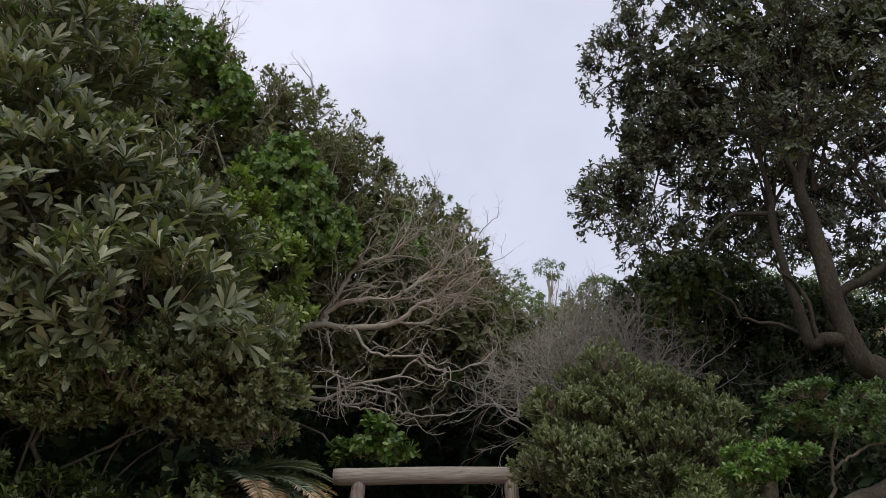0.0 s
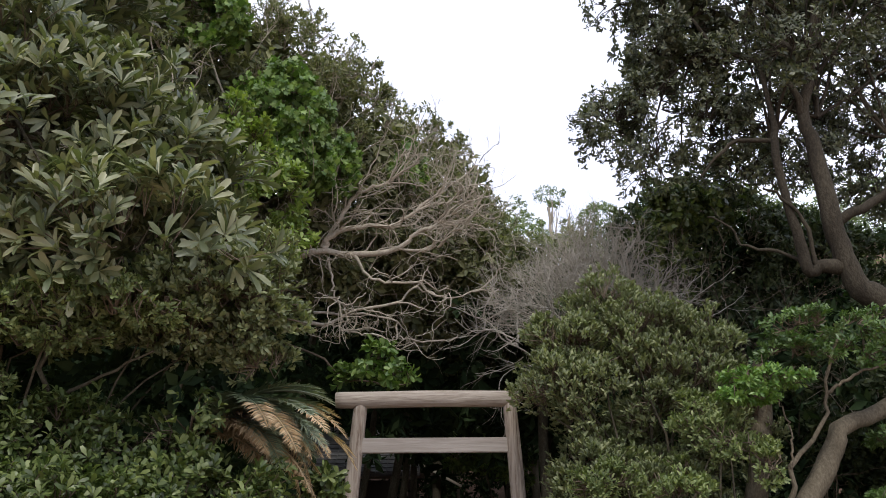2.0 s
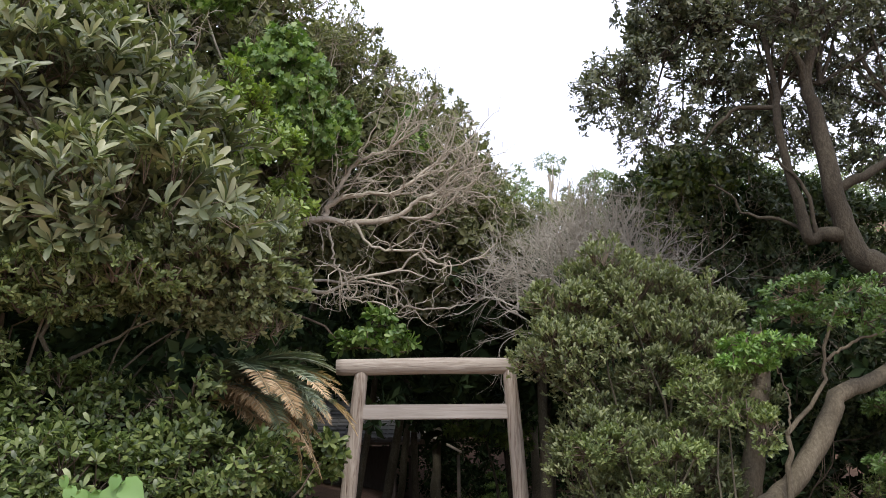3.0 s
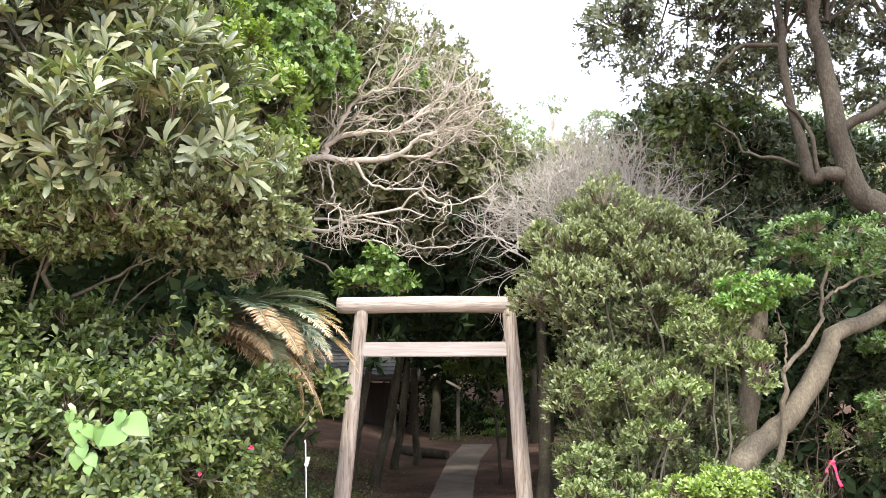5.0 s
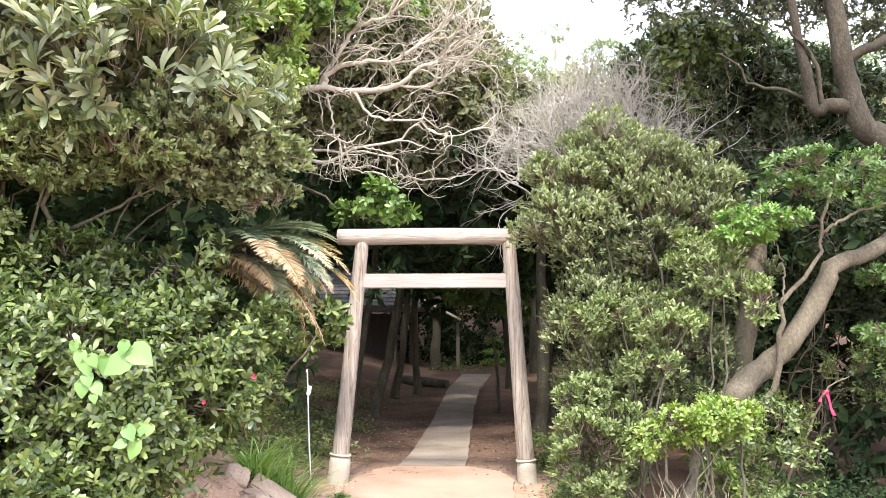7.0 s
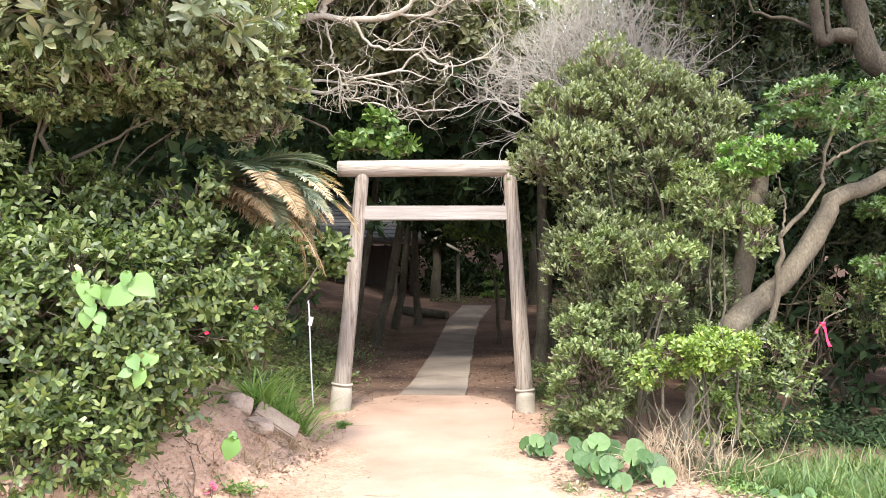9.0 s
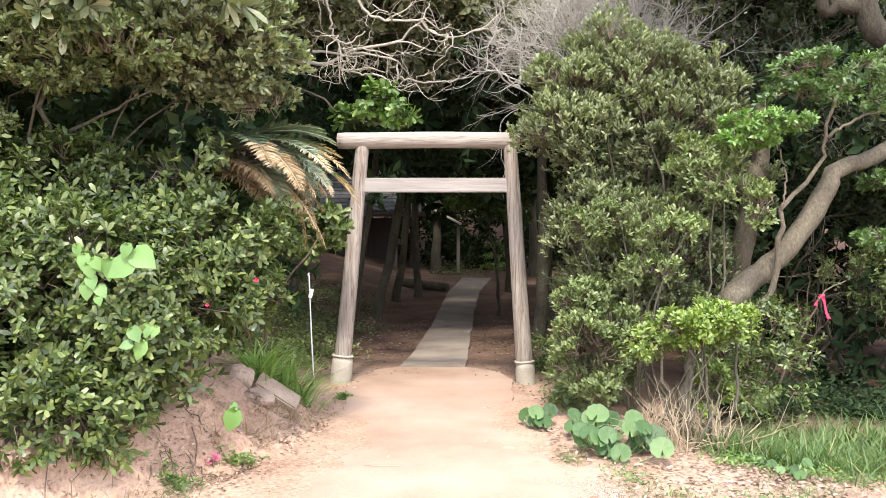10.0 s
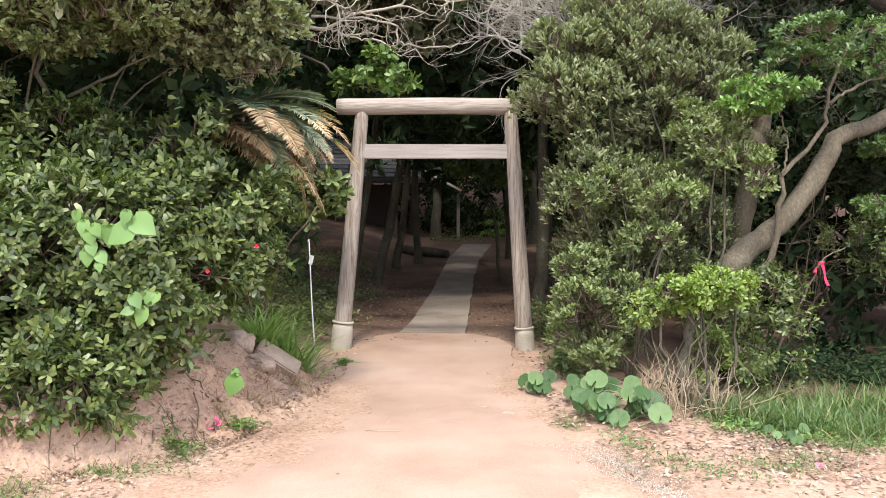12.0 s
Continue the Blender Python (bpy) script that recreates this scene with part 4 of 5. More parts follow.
rt_masses = [(2.21, 8.4, 7.0, 0.44, 0.48, 0.37), (1.9, 8.4, 6.71, 0.28, 0.33, 0.24), (2.56, 8.5, 6.41, 0.42, 0.46, 0.36), (1.8, 8.4, 5.2, 0.33, 0.36, 0.28), (2.23, 8.5, 5.48, 0.36, 0.4, 0.31), (2.25, 8.5, 4.85, 0.34, 0.4, 0.29),
             (2.31, 8.5, 6.06, 0.27, 0.3, 0.23), (2.81, 8.6, 5.9, 0.42, 0.46, 0.36), (2.85, 8.6, 5.2, 0.42, 0.5, 0.34), (3.29, 8.6, 6.82, 0.55, 0.61, 0.47), (3.49, 8.6, 5.42, 0.4, 0.46, 0.34), (4.39, 8.7, 5.8, 0.55, 0.61, 0.47), (4.65, 8.7, 5.12, 0.37, 0.41, 0.31),
             (4.13, 8.8, 7.24, 0.62, 0.68, 0.53), (5.0, 8.8, 7.24, 0.62, 0.68, 0.53), (3.97, 8.7, 6.37, 0.4, 0.41, 0.34), (3.74, 8.8, 8.36, 0.74, 0.81, 0.63), (2.67, 8.5, 7.98, 0.48, 0.53, 0.41), (5.09, 8.9, 8.77, 0.88, 0.97, 0.75), (3.27, 8.8, 6.14, 0.4, 0.41, 0.34), (5.0, 8.7, 6.3, 0.5, 0.5, 0.4), (4.7, 8.9, 4.7, 0.4, 0.4, 0.25), (3.6, 7.75, 5.7, 0.4, 0.2, 0.3), (3.2, 7.8, 6.3, 0.4, 0.2, 0.3), (4.2, 7.8, 6.3, 0.45, 0.2, 0.35), (3.7, 7.9, 7.0, 0.4, 0.2, 0.3), (3.55, 8.6, 4.78, 0.28, 0.3, 0.2), (4.1, 8.6, 4.9, 0.3, 0.3, 0.25), (3.1, 8.6, 4.75, 0.25, 0.3, 0.16)]
c = foliage("crown", RT, rt_masses, 740, (0.12, 0.28), 16, 8, BLUNT, (0.042, 0.07), M_OAK, 18, up=0.3, spread=1.0, stem=(M_SHADEBARK, 1.2), gap=0.06)
foliage("inner_crown", RT, [(2.6, 8.8, 6.6, 0.5, 0.5, 0.5), (3.4, 8.9, 6.7, 0.9, 0.8, 0.7), (4.7, 8.9, 6.8, 0.9, 0.8, 0.7), (4.4, 8.9, 8.0, 1.2, 0.8, 0.8)], 80, (0.25, 0.42), 12, 5, OVAL, (0.1, 0.16), M_OAK, 143, up=0.3, spread=1.1)
branches_to("limb", RT, [(3.85, 8.2, 5.2), (3.4, 8.3, 5.0), (3.9, 8.4, 6.4), (4.6, 8.25, 5.0), (2.9, 8.5, 6.3)], c[::20], 0.019, M_SHADEBARK, np.random.default_rng(10))


def flat_spray(masses, seed, label, material, n):
    t = thing("layered_branch_shrub", label, "shrub")
    foliage("foliage", t, masses, n, (0.08, 0.16), 12, 7, SMALL, (0.04, 0.065), material, seed, up=0.5, spread=0.95, stem=(M_STEM, 1.0), flat=0.35, gap=0.04)
    return t


SP = flat_spray([(2.7, 7.25, 2.42, 0.34, 0.28, 0.07), (2.55, 7.3, 2.3, 0.25, 0.2, 0.05)], 41, "bright green layered leaf sprays", M_FRESH, 40)
SP2 = flat_spray([(3.3, 7.3, 2.85, 0.5, 0.35, 0.18), (3.0, 7.4, 2.65, 0.3, 0.3, 0.12), (3.7, 7.5, 2.7, 0.4, 0.3, 0.15), (4.3, 7.7, 1.95, 0.55, 0.5, 0.12), (3.9, 7.5, 1.45, 0.35, 0.35, 0.08), (4.6, 7.6, 1.3, 0.5, 0.45, 0.12)], 42, "flat green leaf sprays on a thin crooked trunk", M_SPRAY, 150)
for way, r0, r1 in (([(2.45, 7.3, 0.72), (2.62, 7.22, 0.9), (2.74, 7.2, 1.06), (2.76, 7.2, 1.41), (2.81, 7.2, 1.55), (2.79, 7.22, 1.68), (2.93, 7.3, 1.81), (3.19, 7.35, 2.1), (3.21, 7.35, 2.3), (3.3, 7.35, 2.59), (3.44, 7.35, 2.89)], 0.036, 0.012),
                    ([(3.22, 7.35, 2.31), (3.44, 7.35, 2.44), (3.76, 7.35, 2.56), (4.1, 7.45, 2.62)], 0.018, 0.007),
                    ([(2.79, 7.22, 1.68), (2.83, 7.2, 1.95), (2.76, 7.22, 2.25)], 0.014, 0.006)):
    put("trunk", tubes_mesh("trunk", [limb(way, r0 * 0.85, r1, 26, 0.008)], M_TRUNK, 8), SP2)

VK = thing("climbing_vine", "green vine hanging down a dark thicket", "vine")
foliage("foliage", VK, [(2.75, 10.2, 4.4, 0.3, 0.22, 0.9), (3.2, 10.3, 5.0, 0.5, 0.22, 0.3)], 110, (0.1, 0.18), 10, 5, HEART, (0.05, 0.08), M_GLOSSY, 151, up=0.1, spread=1.2)
KB = thing("dark_thicket", "dense dark thicket hung with vines behind a tree", "thicket")
for x in (2.85, 3.3):
    put("hanging_stem", tubes_mesh("hanging_stem", [limb([(x, 10.2, 5.3), (x + 0.06, 10.0, 4.3), (x - 0.05, 10.0, 3.0)], 0.007, 0.003, 18, 0.03)], M_STEM, 5), VK)
# near-black leaves fill the thicket's depths in place of shade
foliage("inner_crown", KB, [(3.6, 11.6, 4.2, 1.4, 0.4, 1.2), (4.9, 11.6, 3.3, 1.2, 0.4, 1.2), (4.6, 10.6, 1.3, 1.5, 0.25, 1.1)], 170, (0.3, 0.5), 14, 5, SMALL, (0.12, 0.2), M_SHADED, 141, up=0.3, spread=1.2)
# unseen side mass at x 5.3 and roof at z 2.6 added to block light
foliage("crown", KB, [(3.5, 11.0, 4.3, 1.2, 0.8, 1.3), (3.3, 10.8, 3.0, 0.9, 0.7, 0.9), (4.9, 11.0, 3.7, 1.2, 0.8, 1.3), (5.3, 7.8, 1.7, 0.6, 0.9, 1.5), (4.6, 9.2, 2.6, 1.0, 0.6, 0.4), (4.6, 10.3, 1.3, 1.5, 0.3, 1.1)], 680, (0.15, 0.3), 13, 7, KITE, (0.07, 0.12), M_THICKET, 19, up=0.3, spread=1.1, stem=(M_TWIG, 1.1), gap=0.06)

GB = thing("twiggy_bush", "grey twiggy bush, half bare, with sparse green tips", "shrub")
out = []
rng = np.random.default_rng(33)
for i in range(200):
    d = unit(np.array([rng.normal(), rng.normal() - 0.5, abs(rng.normal()) + 0.1]))
    p = np.array([1.85, 10.2, 3.25]) + d * np.array([1.3, 0.6, 1.2]) * rng.uniform(0.4, 0.8)
    spray(p, d + np.array([0, 0, 0.5]), rng.uniform(0.4, 0.7), 0.0095, 2, rng, out, 0.0, 4, 0.6)
for i in range(11):
    p = (rng.uniform(0.9, 1.6), rng.uniform(10.4, 11.0), rng.uniform(3.0, 3.8))
    spray(p, (-1.0, -0.2, rng.uniform(-0.9, 0.1)), rng.uniform(0.5, 0.8), 0.008, 2, rng, out, -0.02, 3, 0.5)
for way in ([(1.25, 10.2, 2.9), (1.09, 9.95, 2.99), (0.8, 9.9, 3.19), (0.55, 9.9, 3.45), (0.52, 9.9, 3.65), (0.68, 10.0, 3.84)], [(0.87, 9.9, 3.16), (0.61, 9.9, 3.35), (0.42, 9.9, 3.3)], [(0.87, 9.9, 3.2), (0.87, 9.9, 3.55), (0.81, 9.95, 3.84)]):
    p = limb(way, 0.014, 0.007, 18, 0.012, rng)
    out.append(p)
    for j in (7, 9, 11, 13, 15, 17):
        spray(p[0][j], (rng.uniform(-1, 0.3), rng.uniform(-0.4, 0.2), rng.uniform(-0.4, 0.8)), rng.uniform(0.2, 0.45), 0.0075, 1, rng, out, -0.02, 3, 0.5)
put("twigwork", tubes_mesh("twigwork", out, M_PALETWIG, 3), GB, kind="stuff")
foliage("foliage", GB, [(1.9, 12.9, 4.7, 1.6, 0.6, 0.6), (2.8, 12.7, 3.9, 0.7, 0.4, 0.7), (1.0, 12.9, 4.65, 0.6, 0.5, 0.45), (1.8, 12.9, 3.8, 1.6, 0.5, 0.7)], 200, (0.12, 0.25), 9, 6, KITE, (0.05, 0.09), M_OLIVE, 20, up=0.8, spread=0.7)

foliage("inner_crown", GB, [(1.9, 13.3, 4.2, 1.8, 0.4, 1.1)], 150, (0.25, 0.4), 14, 6, KITE, (0.1, 0.16), M_HEDGE, 142, up=0.4, spread=1.1)

# ---- under the trees: trunks, dense roof of leaves, far woods ----
FW = thing("forest_canopy", "dense evergreen forest roof over a path, leaf colour darkened as shade", "forest", kind="stuff")
fw = [(x, y, ((3.2 if y < 18 else 3.8) if x > -1 else 4.8) + 0.13 * max(y - 14, 0) + 0.35 * math.sin(x * 1.3 + y), 2.0, 2.0, 1.0) for x in (-9, -6, -3, 0.3, 3.4, 6.5, 10) for y in (13.5, 17, 21, 25, 28.5)]
# roof leaves are near black: forest shade is put into their colour
foliage("foliage", FW, fw, 1700, (0.35, 0.7), 15, 5, KITE, (0.2, 0.33), M_SHADED, 51, up=0.2, spread=1.3)
# masses over the walkway and out of view are added to block light
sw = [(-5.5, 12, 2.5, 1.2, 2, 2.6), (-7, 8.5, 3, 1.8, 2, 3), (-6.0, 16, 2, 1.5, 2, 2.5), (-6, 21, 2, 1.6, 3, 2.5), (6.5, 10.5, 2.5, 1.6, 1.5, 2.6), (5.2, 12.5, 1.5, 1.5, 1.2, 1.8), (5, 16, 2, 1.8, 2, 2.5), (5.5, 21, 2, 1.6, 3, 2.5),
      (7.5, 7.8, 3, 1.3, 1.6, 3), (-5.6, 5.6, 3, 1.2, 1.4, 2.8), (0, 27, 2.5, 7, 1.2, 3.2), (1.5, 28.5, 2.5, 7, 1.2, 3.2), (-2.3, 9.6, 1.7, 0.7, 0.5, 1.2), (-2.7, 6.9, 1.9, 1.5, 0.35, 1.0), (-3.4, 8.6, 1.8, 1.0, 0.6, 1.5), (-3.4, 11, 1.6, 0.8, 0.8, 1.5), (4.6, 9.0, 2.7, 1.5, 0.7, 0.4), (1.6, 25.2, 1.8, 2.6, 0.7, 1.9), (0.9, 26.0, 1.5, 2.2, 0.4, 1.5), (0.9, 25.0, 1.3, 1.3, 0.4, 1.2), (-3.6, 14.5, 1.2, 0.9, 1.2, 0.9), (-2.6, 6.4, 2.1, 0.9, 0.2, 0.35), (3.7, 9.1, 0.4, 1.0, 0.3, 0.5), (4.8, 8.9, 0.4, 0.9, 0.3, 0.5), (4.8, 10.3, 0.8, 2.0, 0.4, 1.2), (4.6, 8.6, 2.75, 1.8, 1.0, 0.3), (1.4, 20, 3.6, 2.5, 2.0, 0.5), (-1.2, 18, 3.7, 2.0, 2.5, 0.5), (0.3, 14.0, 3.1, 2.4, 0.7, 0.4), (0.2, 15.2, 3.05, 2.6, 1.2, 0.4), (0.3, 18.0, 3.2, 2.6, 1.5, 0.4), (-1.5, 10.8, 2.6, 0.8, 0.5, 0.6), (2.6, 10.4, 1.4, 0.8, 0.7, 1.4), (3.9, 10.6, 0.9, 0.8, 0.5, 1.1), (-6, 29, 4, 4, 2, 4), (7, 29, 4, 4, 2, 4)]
# same shade-coloured leaves, so the hollows look dark
foliage("undergrowth", FW, sw, 1800, (0.3, 0.6), 14, 5, KITE, (0.12, 0.22), M_SHADED, 52, up=0.2, spread=1.2)

TRUNKS = [(-1.5, 14.0, 0.065, 0.75), (-1.2, 15.2, 0.09, 0.95), (-0.95, 17.5, 0.08, 0.5), (-0.55, 18.5, 0.08, -0.1), (-2.3, 13.0, 0.09, 0.4), (1.4, 12.6, 0.1, 0.12), (1.75, 14.5, 0.12, -0.15), (2.2, 12.0, 0.1, 0.25), (-2.9, 15.5, 0.14, -0.2),
          (2.6, 17.0, 0.13, 0.1), (1.5, 19.5, 0.11, -0.1), (-3.2, 18.5, 0.12, 0.2), (3.4, 14.5, 0.12, 0.2), (-0.2, 24.0, 0.14, 0.1), (2.4, 23.0, 0.13, -0.1), (1.9, 26.0, 0.15, 0.0)]
for x, y, r, lean in TRUNKS:
    t = thing("forest_tree", "slim dark trunk under the forest roof", "tree", "forest trees")
    z = float(height(x, y))
    put("trunk", tubes_mesh("trunk", [limb([(x, y, z - 0.1), (x + lean * 0.4, y, z + 1.5), (x + lean * 0.7, y + 0.1, z + 3.2), (x + lean * 1.3, y + 0.2, z + 4.2)], r, r * 0.5, 14, 0.02)], M_BARK, 8), t)

HW = thing("hill_woods", "sunlit green woods on a rising hill", "woods", kind="stuff")
rng = np.random.default_rng(55)
hm = []
for i in range(70):
    x, y = rng.uniform(-22, 30), rng.uniform(27, 46)
    hm.append((x, y, float(height(x, y)) + 3.6, 2.6, 2.4, 2.6))
foliage("foliage", HW, hm, 900, (0.5, 0.9), 18, 5, KITE, (0.15, 0.27), M_HILL, 53, up=0.5, spread=1.1)


def lone_tree(x, y, z0, h):
    rng = np.random.default_rng(61)
    t = thing("lone_tree", "slender open-crowned tree on a hilltop", "tree")
    put("trunk", tubes_mesh("trunk", [limb([(x, y, z0), (x + 0.1, y, z0 + h * 0.5), (x - 0.1, y, z0 + h * 0.85)], 0.14, 0.05, 12, 0.03),
                                      limb([(x, y, z0 + h * 0.35), (x + 0.8, y, z0 + h * 0.7), (x + 0.9, y, z0 + h * 0.8)], 0.08, 0.03, 10, 0.03)], M_TWIG, 7), t)
    c = foliage("crown", t, [(x, y, z0 + h * 0.93, 0.8, 0.7, 0.35), (x + 0.8, y, z0 + h * 0.7, 0.3, 0.3, 0.25)], 30, (0.18, 0.3), 14, 6, SMALL, (0.06, 0.11), M_HILL, 62, up=0.5)
    branches_to("limb", t, [(x + 0.05, y, z0 + h * 0.55), (x, y, z0 + h * 0.7)], c[::3], 0.04, M_TWIG, rng, -0.05)


lone_tree(5.15, 39.0, 9.4, 6.1)
HB = thing("hilltop_bush", "round sunlit bush on a hilltop", "bush")
foliage("crown", HB, [(7.5, 39.0, 13.9, 0.9, 0.8, 0.65), (6.6, 39.0, 13.4, 0.5, 0.5, 0.4), (8.4, 39.0, 13.3, 0.6, 0.6, 0.4)], 60, (0.25, 0.4), 18, 5, KITE, (0.09, 0.15), M_HILL, 63, up=0.5)
put("trunk", tubes_mesh("trunk", [limb([(7.5, 39.0, 9.0), (7.4, 39.0, 11.5), (7.5, 39.0, 13.6)], 0.12, 0.06, 10, 0.02)], M_TWIG, 7), HB)


# ---- house under the trees ----
def shrine_hut():
    t = thing("wooden_hut", "old dark timber hut with a grey tiled roof", "house")
    z, y = 0.45, 24.0
    part("wall", box_bm(2.6, 0.12, 1.5, pose(-2.6, y + 1.2, z + 0.75)), M_PLASTER, t)
    part("wall", box_bm(0.12, 2.4, 1.5, pose(-0.9, y + 2.4, z + 0.75)), M_PLASTER, t)
    for x in (-3.6, -2.4, -1.35, -0.75, -0.2):
        part("post", box_bm(0.13, 0.13, 1.75, pose(x, y + 0.3, z + 0.8), 0.01), M_TIMBER, t)
    part("eave_beam", box_bm(3.7, 0.12, 0.14, pose(-2.0, y + 0.3, z + 1.6), 0.01), M_TIMBER, t)
    roof = part("roof", box_bm(4.6, 3.6, 0.08, pose(-2.9, y + 1.5, z + 2.35, 24, 0, 0)), M_TILE, t, "grey tiled roof")
    me = None
    for i in range(9):
        for j in range(16):
            if me is None:
                bm = box_bm(0.27, 0.3, 0.035, None, 0.012)
                bm.transform(pose(0, 0, 0, -5, 0, 0))
                tile = part("tile", bm, M_TILE, roof)
                me = tile.data
            else:
                tile = put("tile", me, roof)
            tile.matrix_local = pose(-2.9, y + 1.5, z + 2.35, 24, 0, 0) @ pose(-2.15 + j * 0.285, -1.65 + i * 0.29, 0.065)
    # pale concrete tone stands in for light reaching the verge through a gap
    part("verge_board", box_bm(1.25, 0.5, 0.06, pose(-0.05, y - 0.1, z + 1.6, 0, 28, 0), 0.01), M_SLEEVE, t, "sloping grey verge of a lean-to roof")
    part("lean_to_post", box_bm(0.09, 0.09, 1.3, pose(0.42, y, z + 0.6), 0.01), M_TIMBER, t)


shrine_hut()

LOG = thing("fallen_log", "mossy fallen log lying beside a path", "log")
part("stem", log_bm((-0.95, 20.2, 0.36), (0.1, 19.5, 0.3), 0.12, 0.09, 14, 16, 3), M_BARK, LOG)


# ---- plants on the ground ----
def round_leaf_bm(r, rng):
    """A kidney-shaped leaf blade with a notch, dished, with a wavy rim."""
    bm = bmesh.new()
    c = bm.verts.new((0, 0, 0))
    rings = []
    n = 22
    for k, s in enumerate((0.45, 0.8, 1.0)):
        ring = []
        for i in range(n):
            a = radians(-90 + 9) + (i / (n - 1)) * radians(342)
            w = 1 + (0.04 * math.sin(i * 2.6) if k == 2 else 0)
            z = 0.1 * r * s * s - (0.07 * r if k == 2 else 0) + 0.03 * r * math.sin(i * 1.9) * s + 0.09 * r * s * (i % 2)
            ring.append(bm.verts.new((r * s * w * math.cos(a), r * s * w * math.sin(a) + 0.12 * r, z)))
        rings.append(ring)
    for i in range(n - 1):
        bm.faces.new((c, rings[0][i], rings[0][i + 1]))
        for r0, r1 in zip(rings, rings[1:]):
            bm.faces.new((r0[i], r1[i], r1[i + 1], r0[i + 1]))
    for f in bm.faces:
        f.smooth = True
    return bm


def leopard_plant(x, y, n, wide, size, seed, label, slant=0.0, tall=0.3):
    rng = np.random.default_rng(seed)
    t = thing("leopard_plant", label, "plant")
    z0 = float(height(x, y))
    for i in range(n):
        a, d = rng.uniform(0, 2 * math.pi), wide * math.sqrt((i + 0.5) / n)
        px = x + d * math.cos(a) * 1.25
        py = y + d * math.sin(a) * 1.5 - slant * (px - x)
        h = rng.uniform(0.05, tall) * (1.1 - d / wide * 0.5)
        r = rng.uniform(size[0], size[1])
        leaf = part("leaf", round_leaf_bm(r, rng), M_ROUND, t)
        leaf.matrix_local = pose(px, py, z0 + h, rng.uniform(34, 58), rng.uniform(-18, 18), rng.uniform(-30, 30))
        put("stalk", tubes_mesh("stalk", [(bend([(x + d * 0.5 * math.cos(a), py + 0.05, z0 - 0.01), (px, py + 0.03, z0 + h * 0.6), (px, py + 0.01, z0 + h)], 6), np.full(6, 0.004))], M_GRASS, 4), t)
    return t


leopard_plant(1.16, 6.0, 36, 0.25, (0.05, 0.084), 71, "clump of large round green leaves at a shrub's foot", 0.75)
leopard_plant(0.74, 6.72, 6, 0.09, (0.05, 0.075), 72, "small round-leaved seedling on bare earth")
leopard_plant(2.2, 5.65, 9, 0.2, (0.028, 0.042), 73, "low round-leaved plants among grass", 0.0, 0.12)


def grass(name, label, spots, seed, length, count, material=M_GRASS):
    """Tufts of bent blades. spots: (x, y, spread x, spread y)."""
    rng = np.random.default_rng(seed)
    sp = np.asarray(spots, dtype=float)
    i = rng.integers(0, len(sp), count)
    p = sp[i, :2] + rng.normal(size=(count, 2)) * sp[i, 2:] * 0.55
    z = height(p[:, 0], p[:, 1])
    at = np.column_stack([p, z - 0.01])
    al = np.column_stack([rng.normal(size=(count, 2)) * 0.45, np.ones(count)])
    nm = -np.column_stack([al[:, :2], np.full(count, -0.15)]) + rng.normal(size=(count, 3)) * 0.1
    size = rng.uniform(length[0], length[1], count)
    return tagged(put(name, leaves_mesh(name, BLADE, at, al, nm, size, material)), label, "grass", kind="stuff")


grass("grass", "lush grass at the edge of a thicket", [(2.15, 6.05, 0.25, 0.2), (2.3, 6.4, 0.5, 0.4), (2.9, 6.6, 0.6, 0.5), (3.5, 6.6, 0.7, 0.5), (2.6, 6.0, 0.5, 0.3), (3.2, 6.1, 0.7, 0.3), (4.2, 6.5, 0.7, 0.5)], 81, (0.1, 0.26), 6200)
grass("grass", "tall grass tuft around a marker pole", [(-1.4, 7.2, 0.16, 0.12), (-1.25, 7.4, 0.14, 0.12), (-1.5, 7.1, 0.12, 0.1)], 82, (0.25, 0.5), 420, M_BLADE)
grass("dry_grass", "dead straw-coloured grass on an earth bank", [(-1.32, 6.2, 0.12, 0.3), (-1.15, 6.8, 0.14, 0.25), (-2.6, 4.65, 0.4, 0.15), (-1.95, 5.0, 0.25, 0.15), (-1.5, 5.6, 0.15, 0.2)], 87, (0.06, 0.17), 800, M_DRY)
grass("grass", "sparse tufts on bare soil", [(-0.92, 7.9, 0.05, 0.05), (0.85, 5.75, 0.08, 0.1), (-1.55, 5.0, 0.16, 0.1), (1.35, 5.0, 0.25, 0.15), (1.1, 7.2, 0.12, 0.2), (2.2, 5.2, 0.2, 0.12), (-2.2, 4.4, 0.15, 0.08), (1.0, 7.8, 0.08, 0.2), (-1.9, 4.75, 0.12, 0.06)], 83, (0.05, 0.13), 900)



def carpet(name, label, spots, seed, count, size, material):
    """Low leafy cover: small leaves on short stalks over the ground."""
    rng = np.random.default_rng(seed)
    sp = np.asarray(spots, dtype=float)
    i = rng.integers(0, len(sp), count)
    p = sp[i, :2] + rng.normal(size=(count, 2)) * sp[i, 2:4] * 0.5
    h = sp[i, 4] * rng.random(count) * (0.6 + 0.4 * np.sin(p[:, 0] * 9) * np.cos(p[:, 1] * 7))
    at = np.column_stack([p, height(p[:, 0], p[:, 1]) + h + 0.005])
    al = np.column_stack([rng.normal(size=(count, 2)), rng.uniform(0, 0.9, count)])
    nm = np.column_stack([rng.normal(size=(count, 2)) * 0.4 + np.array([0, -0.3]), np.ones(count)])
    return tagged(put(name, leaves_mesh(name, SMALL, at, al, nm, rng.uniform(size[0], size[1], count), material)), label, "plants", kind="stuff")


